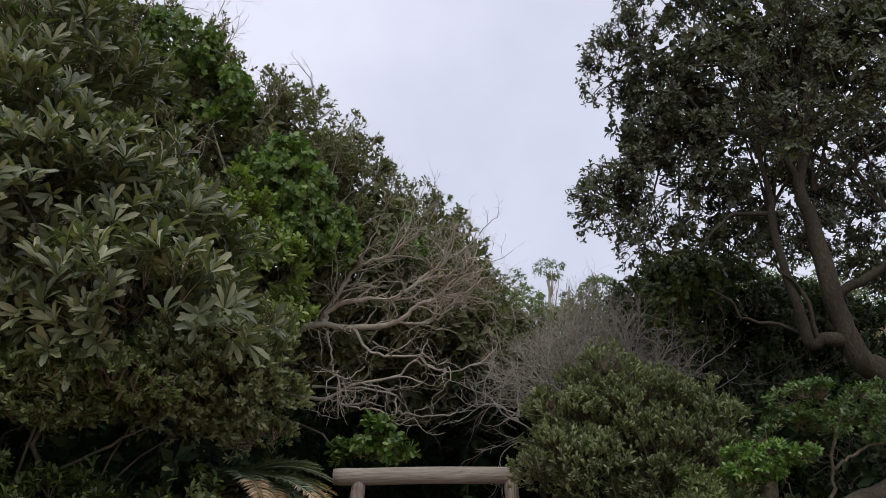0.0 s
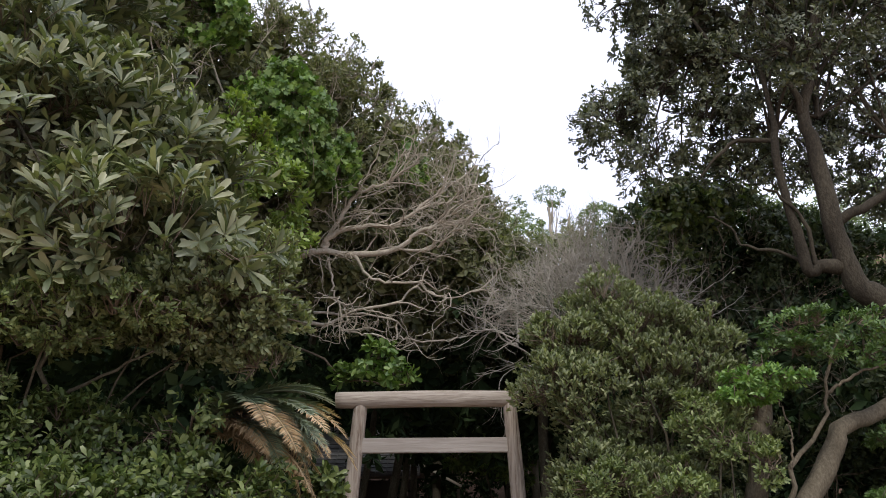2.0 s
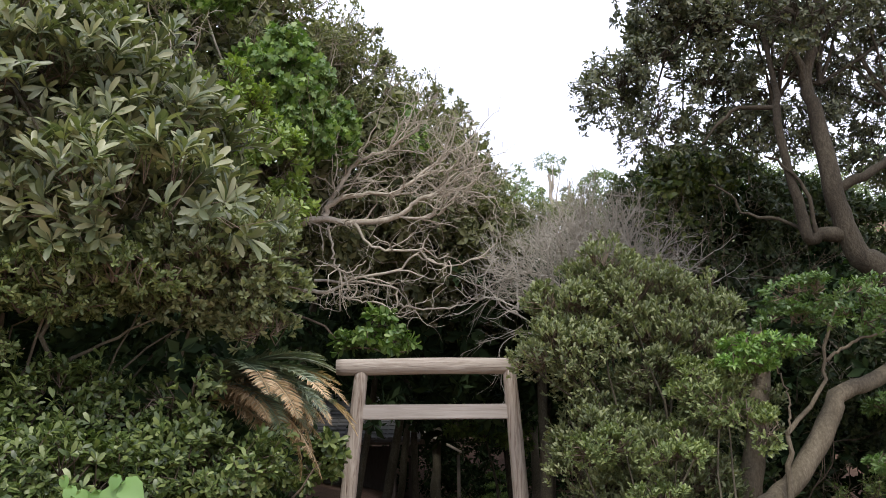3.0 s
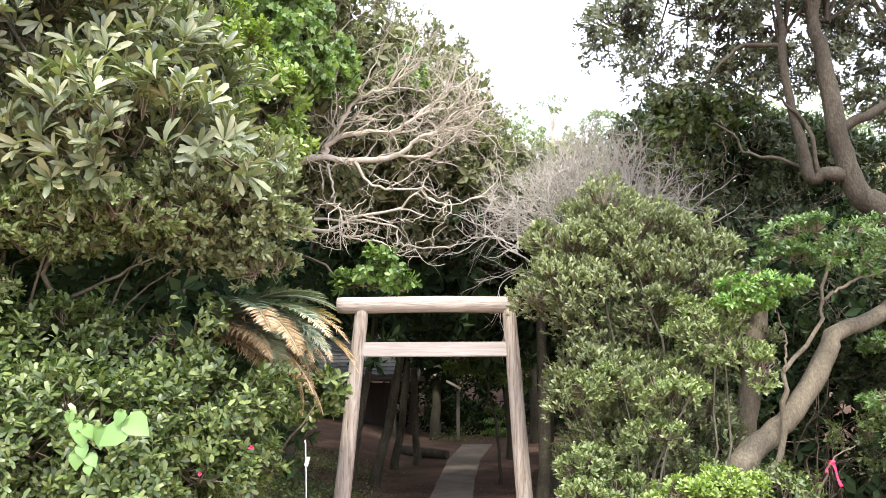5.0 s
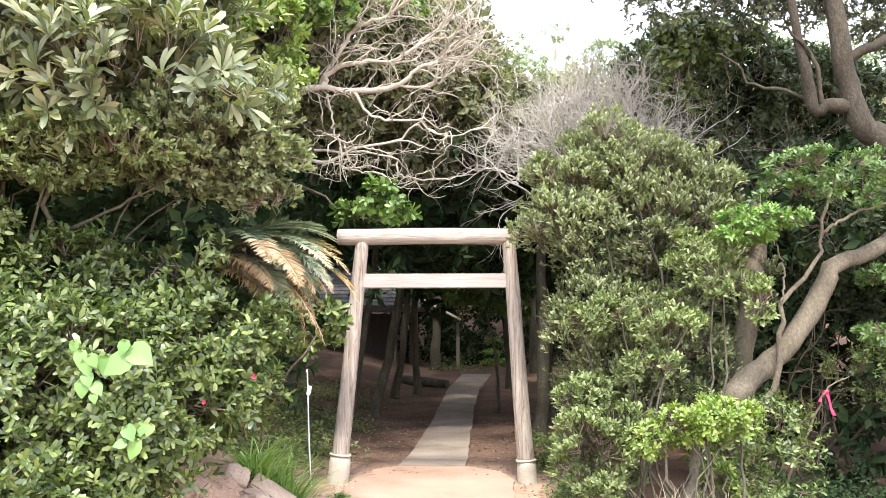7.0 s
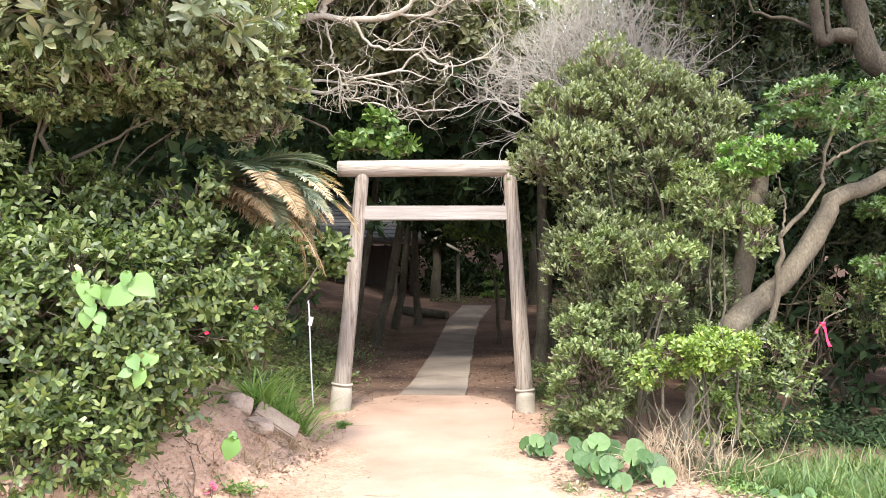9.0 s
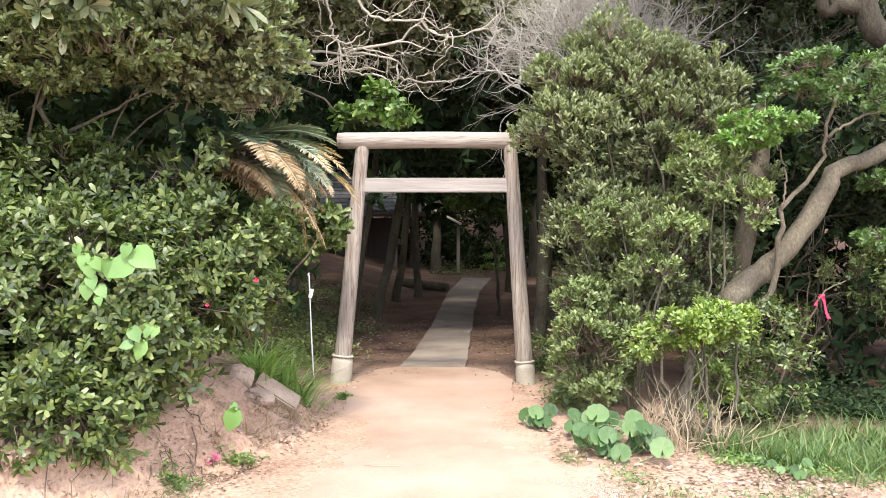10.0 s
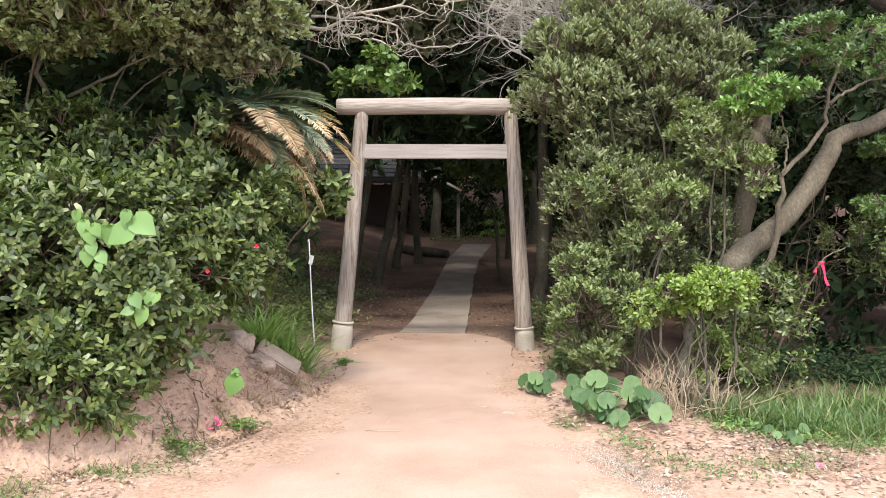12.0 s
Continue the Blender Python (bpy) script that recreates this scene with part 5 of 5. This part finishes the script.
carpet("ground_cover", "low green ground cover on a slope under the trees", [(-1.75, 9.3, 0.5, 0.5, 0.28), (-1.6, 10.2, 0.5, 0.7, 0.2), (-1.9, 11.4, 0.7, 0.8, 0.25), (-2.0, 8.5, 0.5, 0.5, 0.35), (-1.7, 13.0, 0.7, 0.9, 0.2), (-2.4, 12.5, 0.9, 1.0, 0.3), (-2.7, 14.5, 1.0, 1.2, 0.3), (-1.9, 16.0, 0.8, 1.0, 0.25)], 84, 9500, (0.04, 0.075), M_GLOSSY)
carpet("ground_cover", "low leafy growth along a path's shady edge", [(1.15, 9.6, 0.25, 0.6, 0.2), (1.35, 11.2, 0.3, 0.9, 0.2), (0.4, 23.5, 0.8, 0.5, 0.4), (1.1, 7.6, 0.18, 0.4, 0.3)], 85, 2200, (0.04, 0.08), M_GLOSSY)
carpet("ground_cover", "round-leaved weeds among grass", [(2.35, 5.65, 0.25, 0.15, 0.1), (2.9, 5.6, 0.5, 0.15, 0.08), (1.95, 5.75, 0.2, 0.12, 0.08), (-1.3, 5.55, 0.12, 0.08, 0.1), (-1.6, 5.15, 0.15, 0.1, 0.08), (-0.9, 7.95, 0.06, 0.06, 0.1)], 86, 900, (0.03, 0.055), M_VINE)
# near-black leaves put shade over the bare soil here
carpet("ground_cover", "low growth under leaning trunks, leaf colour darkened as shade", [(3.2, 8.2, 0.5, 0.5, 0.35), (4.0, 8.0, 0.6, 0.6, 0.4), (4.8, 8.2, 0.6, 0.6, 0.4), (3.6, 7.6, 0.6, 0.35, 0.25), (2.7, 7.7, 0.4, 0.4, 0.3), (4.4, 7.4, 0.6, 0.4, 0.25)], 88, 7000, (0.04, 0.08), M_SHADED)
YS = thing("young_shrub", "young bright shrub with layered leaves beyond a gate", "shrub")
foliage("foliage", YS, [(0.6, 15.5, 2.25, 0.55, 0.5, 0.35), (1.2, 15.4, 2.0, 0.4, 0.4, 0.3)], 60, (0.14, 0.26), 9, 6, SMALL, (0.09, 0.15), M_VINE, 86, up=0.4, spread=1.1, stem=(M_STEM, 1.4), flat=0.6)
put("trunk", tubes_mesh("trunk", [limb([(1.0, 15.7, 0.0), (0.95, 15.6, 1.0), (0.7, 15.5, 2.1)], 0.035, 0.015, 10, 0.01)], M_BARK, 6), YS)
TS = thing("tiered_shrub", "small tiered evergreen standing in the shade", "shrub")
foliage("foliage", TS, [(1.35, 21.5, 1.2, 0.25, 0.2, 0.04), (1.35, 21.5, 0.95, 0.32, 0.25, 0.04), (1.35, 21.5, 0.7, 0.4, 0.3, 0.05)], 36, (0.08, 0.14), 8, 5, SMALL, (0.06, 0.1), M_VINE, 87, flat=0.4)
put("trunk", tubes_mesh("trunk", [limb([(1.35, 21.5, 0.2), (1.36, 21.5, 1.2)], 0.02, 0.01, 6)], M_BARK, 6), TS)

# ---- sprig hanging over the gate ----
SG = thing("overhanging_sprig", "leafy sprig reaching over a gate's lintel", "branch")
foliage("foliage", SG, [(-0.78, 9.5, 2.92, 0.26, 0.2, 0.2), (-0.5, 9.45, 2.8, 0.16, 0.14, 0.1), (-1.0, 9.5, 2.72, 0.12, 0.12, 0.14)], 17, (0.08, 0.15), 6, 7, OVAL, (0.08, 0.13), M_VINE, 88, up=0.2, spread=1.2, stem=(M_STEM, 1.1))
put("stem", tubes_mesh("stem", [limb([(-1.9, 10.3, 3.3), (-1.4, 9.9, 3.05), (-1.05, 9.6, 2.75), (-0.75, 9.5, 2.7), (-0.35, 9.45, 2.68)], 0.016, 0.006, 18, 0.015)], M_STEM, 6), SG)
SH = thing("overhanging_sprig", "leafy low branch beside a gate pillar", "branch")
foliage("foliage", SH, [(-1.08, 8.2, 1.58, 0.14, 0.14, 0.15), (-1.2, 8.2, 1.45, 0.14, 0.14, 0.12), (-1.4, 7.9, 1.5, 0.16, 0.16, 0.14)], 24, (0.08, 0.14), 8, 7, OVAL, (0.07, 0.11), M_GLOSSY, 89, up=0.2, spread=1.1, stem=(M_STEM, 1.0))
put("stem", tubes_mesh("stem", [limb([(-1.7, 8.2, 0.35), (-1.5, 8.0, 0.95), (-1.1, 8.1, 1.5)], 0.018, 0.006, 10, 0.012)], M_STEM, 6), SH)


# ---- marker pole, ribbon, stones, flowers ----
def marker_pole():
    t = thing("marker_pole", "thin white marker pole with a small white tag", "pole")
    part("rod", log_bm((-1.125, 7.6, 0.15), (-1.172, 7.6, 1.14), 0.0065, 0.006, 10, 4, 1), M_WHITE, t)
    part("cap", log_bm((-1.1725, 7.6, 1.135), (-1.174, 7.6, 1.16), 0.0095, 0.007, 10, 2, 2), M_WHITE, t)
    part("tag", box_bm(0.035, 0.006, 0.08, pose(-1.15, 7.588, 0.98, 0, 14, 0), 0.002), M_WHITE, t)


marker_pole()


def ribbon():
    """Marking tape tied round a twig, its two tails hanging."""
    t = thing("marking_ribbon", "pinkish red marking tape tied to a twig", "ribbon")
    for dx, ln, tilt, nm in ((0.0, 0.2, -17, "tail"), (-0.015, 0.09, 28, "loop")):
        bm = bmesh.new()
        prev = None
        for i in range(9):
            s = i / 8
            w = 0.016
            tw = 0.7 * math.sin(s * 3)
            p = Vector((dx + s * ln * math.sin(radians(-tilt)) + 0.008 * math.sin(s * 6), 0.01 * math.sin(s * 5), -s * ln * math.cos(radians(tilt))))
            row = [bm.verts.new(p + Vector((k * w * math.cos(tw), k * w * math.sin(tw), 0)) + Vector((0, o, 0))) for o in (0, 0.0015) for k in (-1, 1)]
            if prev:
                for a0, b0 in ((0, 1), (3, 2), (1, 3), (2, 0)):
                    bm.faces.new((prev[a0], prev[b0], row[b0], row[a0]))
            prev = row
        part(nm, bm, M_RED, t).matrix_local = pose(3.2, 7.35, 0.97)
    part("knot", log_bm((3.18, 7.35, 0.975), (3.22, 7.35, 0.97), 0.014, 0.012, 8, 3, 2), M_RED, t)
    put("twig", tubes_mesh("twig", [limb([(2.9, 7.5, 0.2), (3.1, 7.4, 0.75), (3.2, 7.35, 0.98), (3.4, 7.35, 1.1)], 0.012, 0.005, 12, 0.008)], M_STEM, 5), t)


ribbon()


def stone(name, label, x, y, z, size, turn, seed, flat=False):
    rng = np.random.default_rng(seed)
    bm = bmesh.new()
    if flat:
        bm = box_bm(*size, None, 0.012)
        for v in bm.verts:
            v.co += Vector(rng.normal(size=3) * 0.0012)
    else:
        bmesh.ops.create_icosphere(bm, subdivisions=3, radius=1.0)
        for v in bm.verts:
            q = v.co.copy()
            n = noise.noise(q * 1.3 + Vector((seed, 0, 0))) * 0.35 + noise.noise(q * 3.5 + Vector((0, seed, 0))) * 0.12
            q = Vector([math.copysign(abs(k) ** 0.75, k) for k in q]) * (1 + n)
            v.co = Vector((q.x * size[0], q.y * size[1], q.z * size[2]))
    bm.transform(pose(x, y, z, *turn))
    me = bpy.data.meshes.new(name)
    bm.to_mesh(me)
    bm.free()
    me.materials.append(M_STONE)
    return tagged(put(name, me), label, "stone")


stone("rock", "rounded brown rock on an earth bank", -1.6, 6.75, float(height(-1.6, 6.75)) + 0.07, (0.12, 0.11, 0.09), (0, 10, 20), 1)
stone("rock", "flat-topped tan rock set in a bank", -1.38, 6.5, float(height(-1.38, 6.5)) + 0.05, (0.12, 0.1, 0.055), (0, 12, -10), 2)
stone("stone_slab", "tilted broken stone slab on a bank", -1.33, 6.95, float(height(-1.33, 6.95)) + 0.06, (0.38, 0.2, 0.08), (24, 34, 8), 3, True)


def camellia(x, y, z, r, seed, label, lean=(0, 0, 0), material=M_PINK):
    rng = np.random.default_rng(seed)
    t = thing("fallen_flower", label, "flower")
    for i in range(8):
        bm = bmesh.new()
        rows = []
        for s, w in ((0.05, 0.15), (0.5, 0.42), (0.85, 0.45), (1.0, 0.28)):
            zz = 0.75 * s - 0.35 * s * s
            rows.append([bm.verts.new((k * w * r, s * r, zz * r + abs(k) * 0.12 * r)) for k in (-1, -0.5, 0, 0.5, 1)])
        for a0, b0 in zip(rows, rows[1:]):
            for k in range(4):
                bm.faces.new((a0[k], a0[k + 1], b0[k + 1], b0[k])).smooth = True
        part("petal", bm, material, t).matrix_local = pose(x, y, z, *lean) @ pose(0, 0, 0, (i % 2) * 22 + rng.uniform(-6, 6), 0, i * 45 + rng.uniform(-9, 9))
    return t


camellia(-1.47, 5.5, 0.06, 0.055, 1, "fallen pink camellia bloom on the soil", (30, 0, 0))
camellia(2.22, 5.08, -0.09, 0.035, 2, "fallen pale pink bloom among leaf litter", (20, 0, 0))
camellia(-1.2, 5.6, 1.2, 0.016, 3, "small red bloom in a glossy shrub", (80, 0, 0), M_RED)
camellia(-1.42, 5.25, 1.07, 0.012, 4, "small red bloom in a glossy shrub", (80, 0, 0), M_RED)


def pale_vine(y, leaves, seed, label):
    """A climber with pale heart leaves lying on a shrub, tips hanging. leaves: (x, z, size)."""
    rng = np.random.default_rng(seed)
    t = thing("heart_leaf_vine", label, "vine")
    put("stem", tubes_mesh("stem", [(bend([(x, y + 0.06, z) for x, z, s in leaves], 24), np.full(24, 0.0035))], M_GRASS, 5), t)
    v, f = HEART
    for x, z, s in leaves:
        a = rng.normal() * 0.55
        tip = Vector((math.sin(a), rng.uniform(-0.5, -0.1), -math.cos(a))).normalized()
        face = Vector((rng.normal() * 0.2, -1.0, rng.uniform(0.25, 0.7)))
        side = tip.cross(face).normalized()
        up = side.cross(tip)
        me = mesh_of("leaf", v * s * np.array([1.15, 1, 1]), f, M_PALE)
        p = Vector((x, y + rng.uniform(-0.03, 0.03), z)) - tip * s * 0.45
        put("leaf", me, t).matrix_local = Matrix(((side.x, tip.x, up.x, p.x), (side.y, tip.y, up.y, p.y), (side.z, tip.z, up.z, p.z), (0, 0, 0, 1)))


pale_vine(4.72, [(-1.99, 1.41, 0.075), (-1.95, 1.35, 0.095), (-1.87, 1.33, 0.085), (-1.91, 1.3, 0.09), (-1.9, 1.24, 0.085), (-1.93, 1.19, 0.1), (-1.85, 1.19, 0.085), (-1.86, 1.14, 0.06)], 91, "bright pale-green heart-shaped vine leaves over a shrub")
pale_vine(4.68, [(-1.86, 1.34, 0.08), (-1.8, 1.31, 0.125), (-1.73, 1.32, 0.17), (-1.7, 1.41, 0.085), (-1.61, 1.37, 0.165)], 94, "broad pale-green heart-shaped vine leaves over a shrub")
pale_vine(4.8, [(-1.74, 0.89, 0.075), (-1.69, 0.95, 0.1), (-1.63, 0.97, 0.085), (-1.59, 0.96, 0.07), (-1.67, 0.86, 0.115)], 92, "small bright vine leaves over a shrub")
pale_vine(5.2, [(-1.25, 0.46, 0.06), (-1.26, 0.39, 0.14)], 93, "single broad green leaf on an earth bank")

# ---- bank roots, litter, gravel ----
RO = thing("exposed_roots", "exposed roots and dry stems on an earth bank", "roots", kind="stuff")
rng = np.random.default_rng(95)
lines = []
for i in range(55):
    x = rng.uniform(-3.2, -1.35)
    y = np.interp(x, [-3.0, -2.3, -1.75, -1.5], [4.3, 4.6, 5.0, 5.35]) + rng.uniform(-0.05, 0.3)
    p = [np.array([x, y, float(height(x, y)) + 0.03])]
    w = np.array([rng.uniform(-1.0, 1.0), rng.uniform(-1, 0), 0])
    for k in range(6):
        w = unit(w + rng.normal(size=3) * np.array([1.0, 0.6, 0]))
        q = p[-1] + w * rng.uniform(0.02, 0.05)
        q[2] = float(height(q[0], q[1])) + rng.uniform(0.0, 0.035)
        p.append(q)
    lines.append((np.array(p), np.linspace(rng.uniform(0.002, 0.006), 0.0015, 7)))
put("root", tubes_mesh("root", lines, M_STEM, 4), RO, kind="stuff")


def litter(name, label, spots, seed, count, size, material=None):
    rng = np.random.default_rng(seed)
    sp = np.asarray(spots, dtype=float)
    w = sp[:, 2] * sp[:, 3]
    i = rng.choice(len(sp), count, p=w / w.sum())
    p = sp[i, :2] + rng.uniform(-1, 1, size=(count, 2)) * sp[i, 2:]
    at = np.column_stack([p, height(p[:, 0], p[:, 1]) + rng.uniform(0.004, 0.022, count)])
    al = np.column_stack([rng.normal(size=(count, 2)), rng.normal(size=count) * 0.22])
    nm = np.column_stack([rng.normal(size=(count, 2)) * 0.35, np.ones(count)])
    return tagged(put(name, leaves_mesh(name, SMALL, at, al, nm, rng.uniform(size[0], size[1], count), material or M_LITTER)), label, "leaf litter", kind="stuff")


litter("leaf_litter", "dark dead leaves and twig scraps under a bush on a bank", [(-2.9, 4.5, 0.5, 0.3), (-2.3, 4.75, 0.4, 0.25), (-1.8, 5.15, 0.3, 0.25), (-1.45, 5.6, 0.25, 0.3), (-1.2, 6.2, 0.15, 0.35)], 107, 1500, (0.018, 0.045))
litter("leaf_litter", "dry leaf scraps blown along a path's edge", [(-0.95, 6.1, 0.22, 0.6), (-1.3, 5.0, 0.35, 0.3), (-1.9, 4.3, 0.4, 0.2), (0.8, 6.3, 0.12, 0.5)], 108, 420, (0.012, 0.03))
carpet("ground_cover", "tiny weeds on sandy soil beside the concrete", [(-1.75, 4.75, 0.3, 0.12, 0.04), (-2.3, 4.25, 0.35, 0.1, 0.04), (1.15, 5.35, 0.16, 0.3, 0.05), (1.5, 4.8, 0.4, 0.2, 0.05), (1.95, 5.0, 0.35, 0.15, 0.04), (2.5, 5.55, 0.5, 0.14, 0.1), (2.2, 5.75, 0.35, 0.12, 0.12), (3.0, 5.6, 0.5, 0.14, 0.1)], 109, 2200, (0.015, 0.035), M_GRASS)
litter("leaf_litter", "brown fallen leaves on the open soil", [(1.75, 5.1, 0.75, 0.55), (1.9, 5.6, 0.5, 0.4), (2.6, 5.3, 0.8, 0.5), (1.05, 6.2, 0.3, 0.5)], 101, 2300, (0.03, 0.06))
# this litter takes the shade-darkened leaf colour
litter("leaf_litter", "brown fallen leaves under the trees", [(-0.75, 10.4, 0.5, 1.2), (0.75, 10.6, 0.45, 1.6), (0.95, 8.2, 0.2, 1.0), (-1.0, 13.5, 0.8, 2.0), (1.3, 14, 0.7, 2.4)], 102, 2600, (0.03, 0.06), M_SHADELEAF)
litter("leaf_litter", "scattered fallen leaves on the bank and its foot", [(-1.15, 6.9, 0.25, 0.7), (-1.4, 5.6, 0.3, 0.5), (-2.3, 4.5, 0.7, 0.3), (-0.95, 8.2, 0.15, 0.6), (-1.7, 5.2, 0.4, 0.35), (-1.3, 6.3, 0.3, 0.6)], 103, 3200, (0.015, 0.045))
litter("leaf_litter", "a few bits of leaf on the concrete", [(0.0, 6.5, 1.2, 2.4)], 104, 60, (0.012, 0.03))


def gravel():
    rng = np.random.default_rng(105)
    n = 1900
    s = rng.random(n)
    x = 0.9 + s * 0.32 + rng.normal(size=n) * 0.1
    y = 5.2 - s * 1.1 + rng.normal(size=n) * 0.06
    v0 = np.array([(1, 0, 0), (-1, 0, 0), (0, 1, 0), (0, -1, 0), (0, 0, 1), (0, 0, -1)], dtype=float)
    f0 = np.array([(0, 2, 4), (2, 1, 4), (1, 3, 4), (3, 0, 4), (2, 0, 5), (1, 2, 5), (3, 1, 5), (0, 3, 5)])
    r = rng.uniform(0.0025, 0.006, n)
    v = np.column_stack([x, y, height(x, y) + 0.018])[:, None] + v0[None] * r[:, None, None] * rng.uniform(0.6, 1.2, (n, 6, 1))
    f = (f0[None] + (np.arange(n) * 6)[:, None, None]).reshape(-1, 3)
    tagged(put("gravel", mesh_of("gravel", v.reshape(-1, 3), f, M_SLEEVE)), "strip of pale loose gravel beside the concrete", "gravel", kind="stuff")


gravel()
TW = thing("fallen_twig", "thin dry twig lying on the concrete", "twig")
put("stem", tubes_mesh("stem", [limb([(-0.5, 5.55, 0.02), (-0.4, 5.52, 0.024), (-0.27, 5.54, 0.02)], 0.0025, 0.0015, 8)], M_DRYSTEM, 5), TW)

# ---- tangle of bare stems in the dark at the right ----
BT = thing("bare_thicket", "tangle of bare grey stems in deep shade", "thicket")
rng = np.random.default_rng(111)
out = []
for i in range(32):
    first = []
    if i < 16:
        p = (rng.uniform(2.9, 5.2), rng.uniform(8.7, 9.6), -0.1)
        spray(p, (rng.uniform(-0.6, 0.6), rng.uniform(-0.3, 0.3), 1.0), rng.uniform(0.9, 1.5), 0.02, 2, rng, first, 0.03, 3, 0.6)
    else:
        p = (rng.uniform(2.9, 4.2), rng.uniform(9.9, 10.3), rng.uniform(1.8, 2.8))
        spray(p, (rng.uniform(-0.5, 0.5), -0.3, 1.0), rng.uniform(0.9, 1.3), 0.01, 2, rng, first, 0.0, 3, 0.45)
    put("stem", tubes_mesh("stem", first[:1], M_BARK, 5), BT)
    out += first[1:]
put("twigwork", tubes_mesh("twigwork", out, M_STEM, 4), BT, kind="stuff")
DS = thing("dry_stems", "dry straw-coloured stems at a shrub's foot", "stems")
out = []
for i in range(75):
    p = (rng.uniform(1.35, 2.1), rng.uniform(5.9, 6.4), -0.12)
    spray(p, (rng.uniform(-0.5, 0.5), rng.uniform(-0.5, 0.2), 1.0), rng.uniform(0.25, 0.45), 0.006, 1, rng, out, 0.0, 3, 0.5)
put("twigwork", tubes_mesh("twigwork", out, M_DRYSTEM, 4), DS, kind="stuff")
LR = thing("leafy_undergrowth", "mixed green undergrowth below leaning trunks", "shrub")
foliage("foliage", LR, [(2.5, 6.6, 0.32, 0.28, 0.2, 0.32), (2.55, 7.0, 0.5, 0.45, 0.3, 0.45), (3.9, 7.9, 1.1, 0.5, 0.3, 0.2), (2.3, 7.3, 0.6, 0.25, 0.3, 0.4)], 90, (0.1, 0.2), 11, 6, OVAL, (0.032, 0.056), M_GLOSSY, 112, up=0.4, spread=1.1, stem=(M_STEM, 0.7))


def clods():
    """Crumbled lumps of earth along the foot of the bank."""
    rng = np.random.default_rng(121)
    n = 700
    x = rng.uniform(-3.2, -0.9, n)
    y = np.interp(x, [-3.2, -2.3, -1.75, -1.25, -0.9], [4.1, 4.5, 4.9, 5.6, 7.0]) + rng.normal(size=n) * 0.14 + 0.08
    ico = bmesh.new()
    bmesh.ops.create_icosphere(ico, subdivisions=1, radius=1.0)
    iv = np.array([q.co[:] for q in ico.verts])
    fi = np.array([[q.index for q in f.verts] for f in ico.faces])
    ico.free()
    r = rng.uniform(0.006, 0.026, n) * rng.random(n) ** 0.6
    v = np.column_stack([x, y, height(x, y) + 0.006])[:, None] + iv[None] * r[:, None, None] * rng.uniform(0.65, 1.25, (n, len(iv), 1))
    f = (fi[None] + (np.arange(n) * len(iv))[:, None, None]).reshape(-1, 3)
    tagged(put("earth_clods", mesh_of("earth_clods", v.reshape(-1, 3), f, M_GROUND)), "crumbled earth lumps at the foot of a bank", "soil", kind="stuff")


clods()
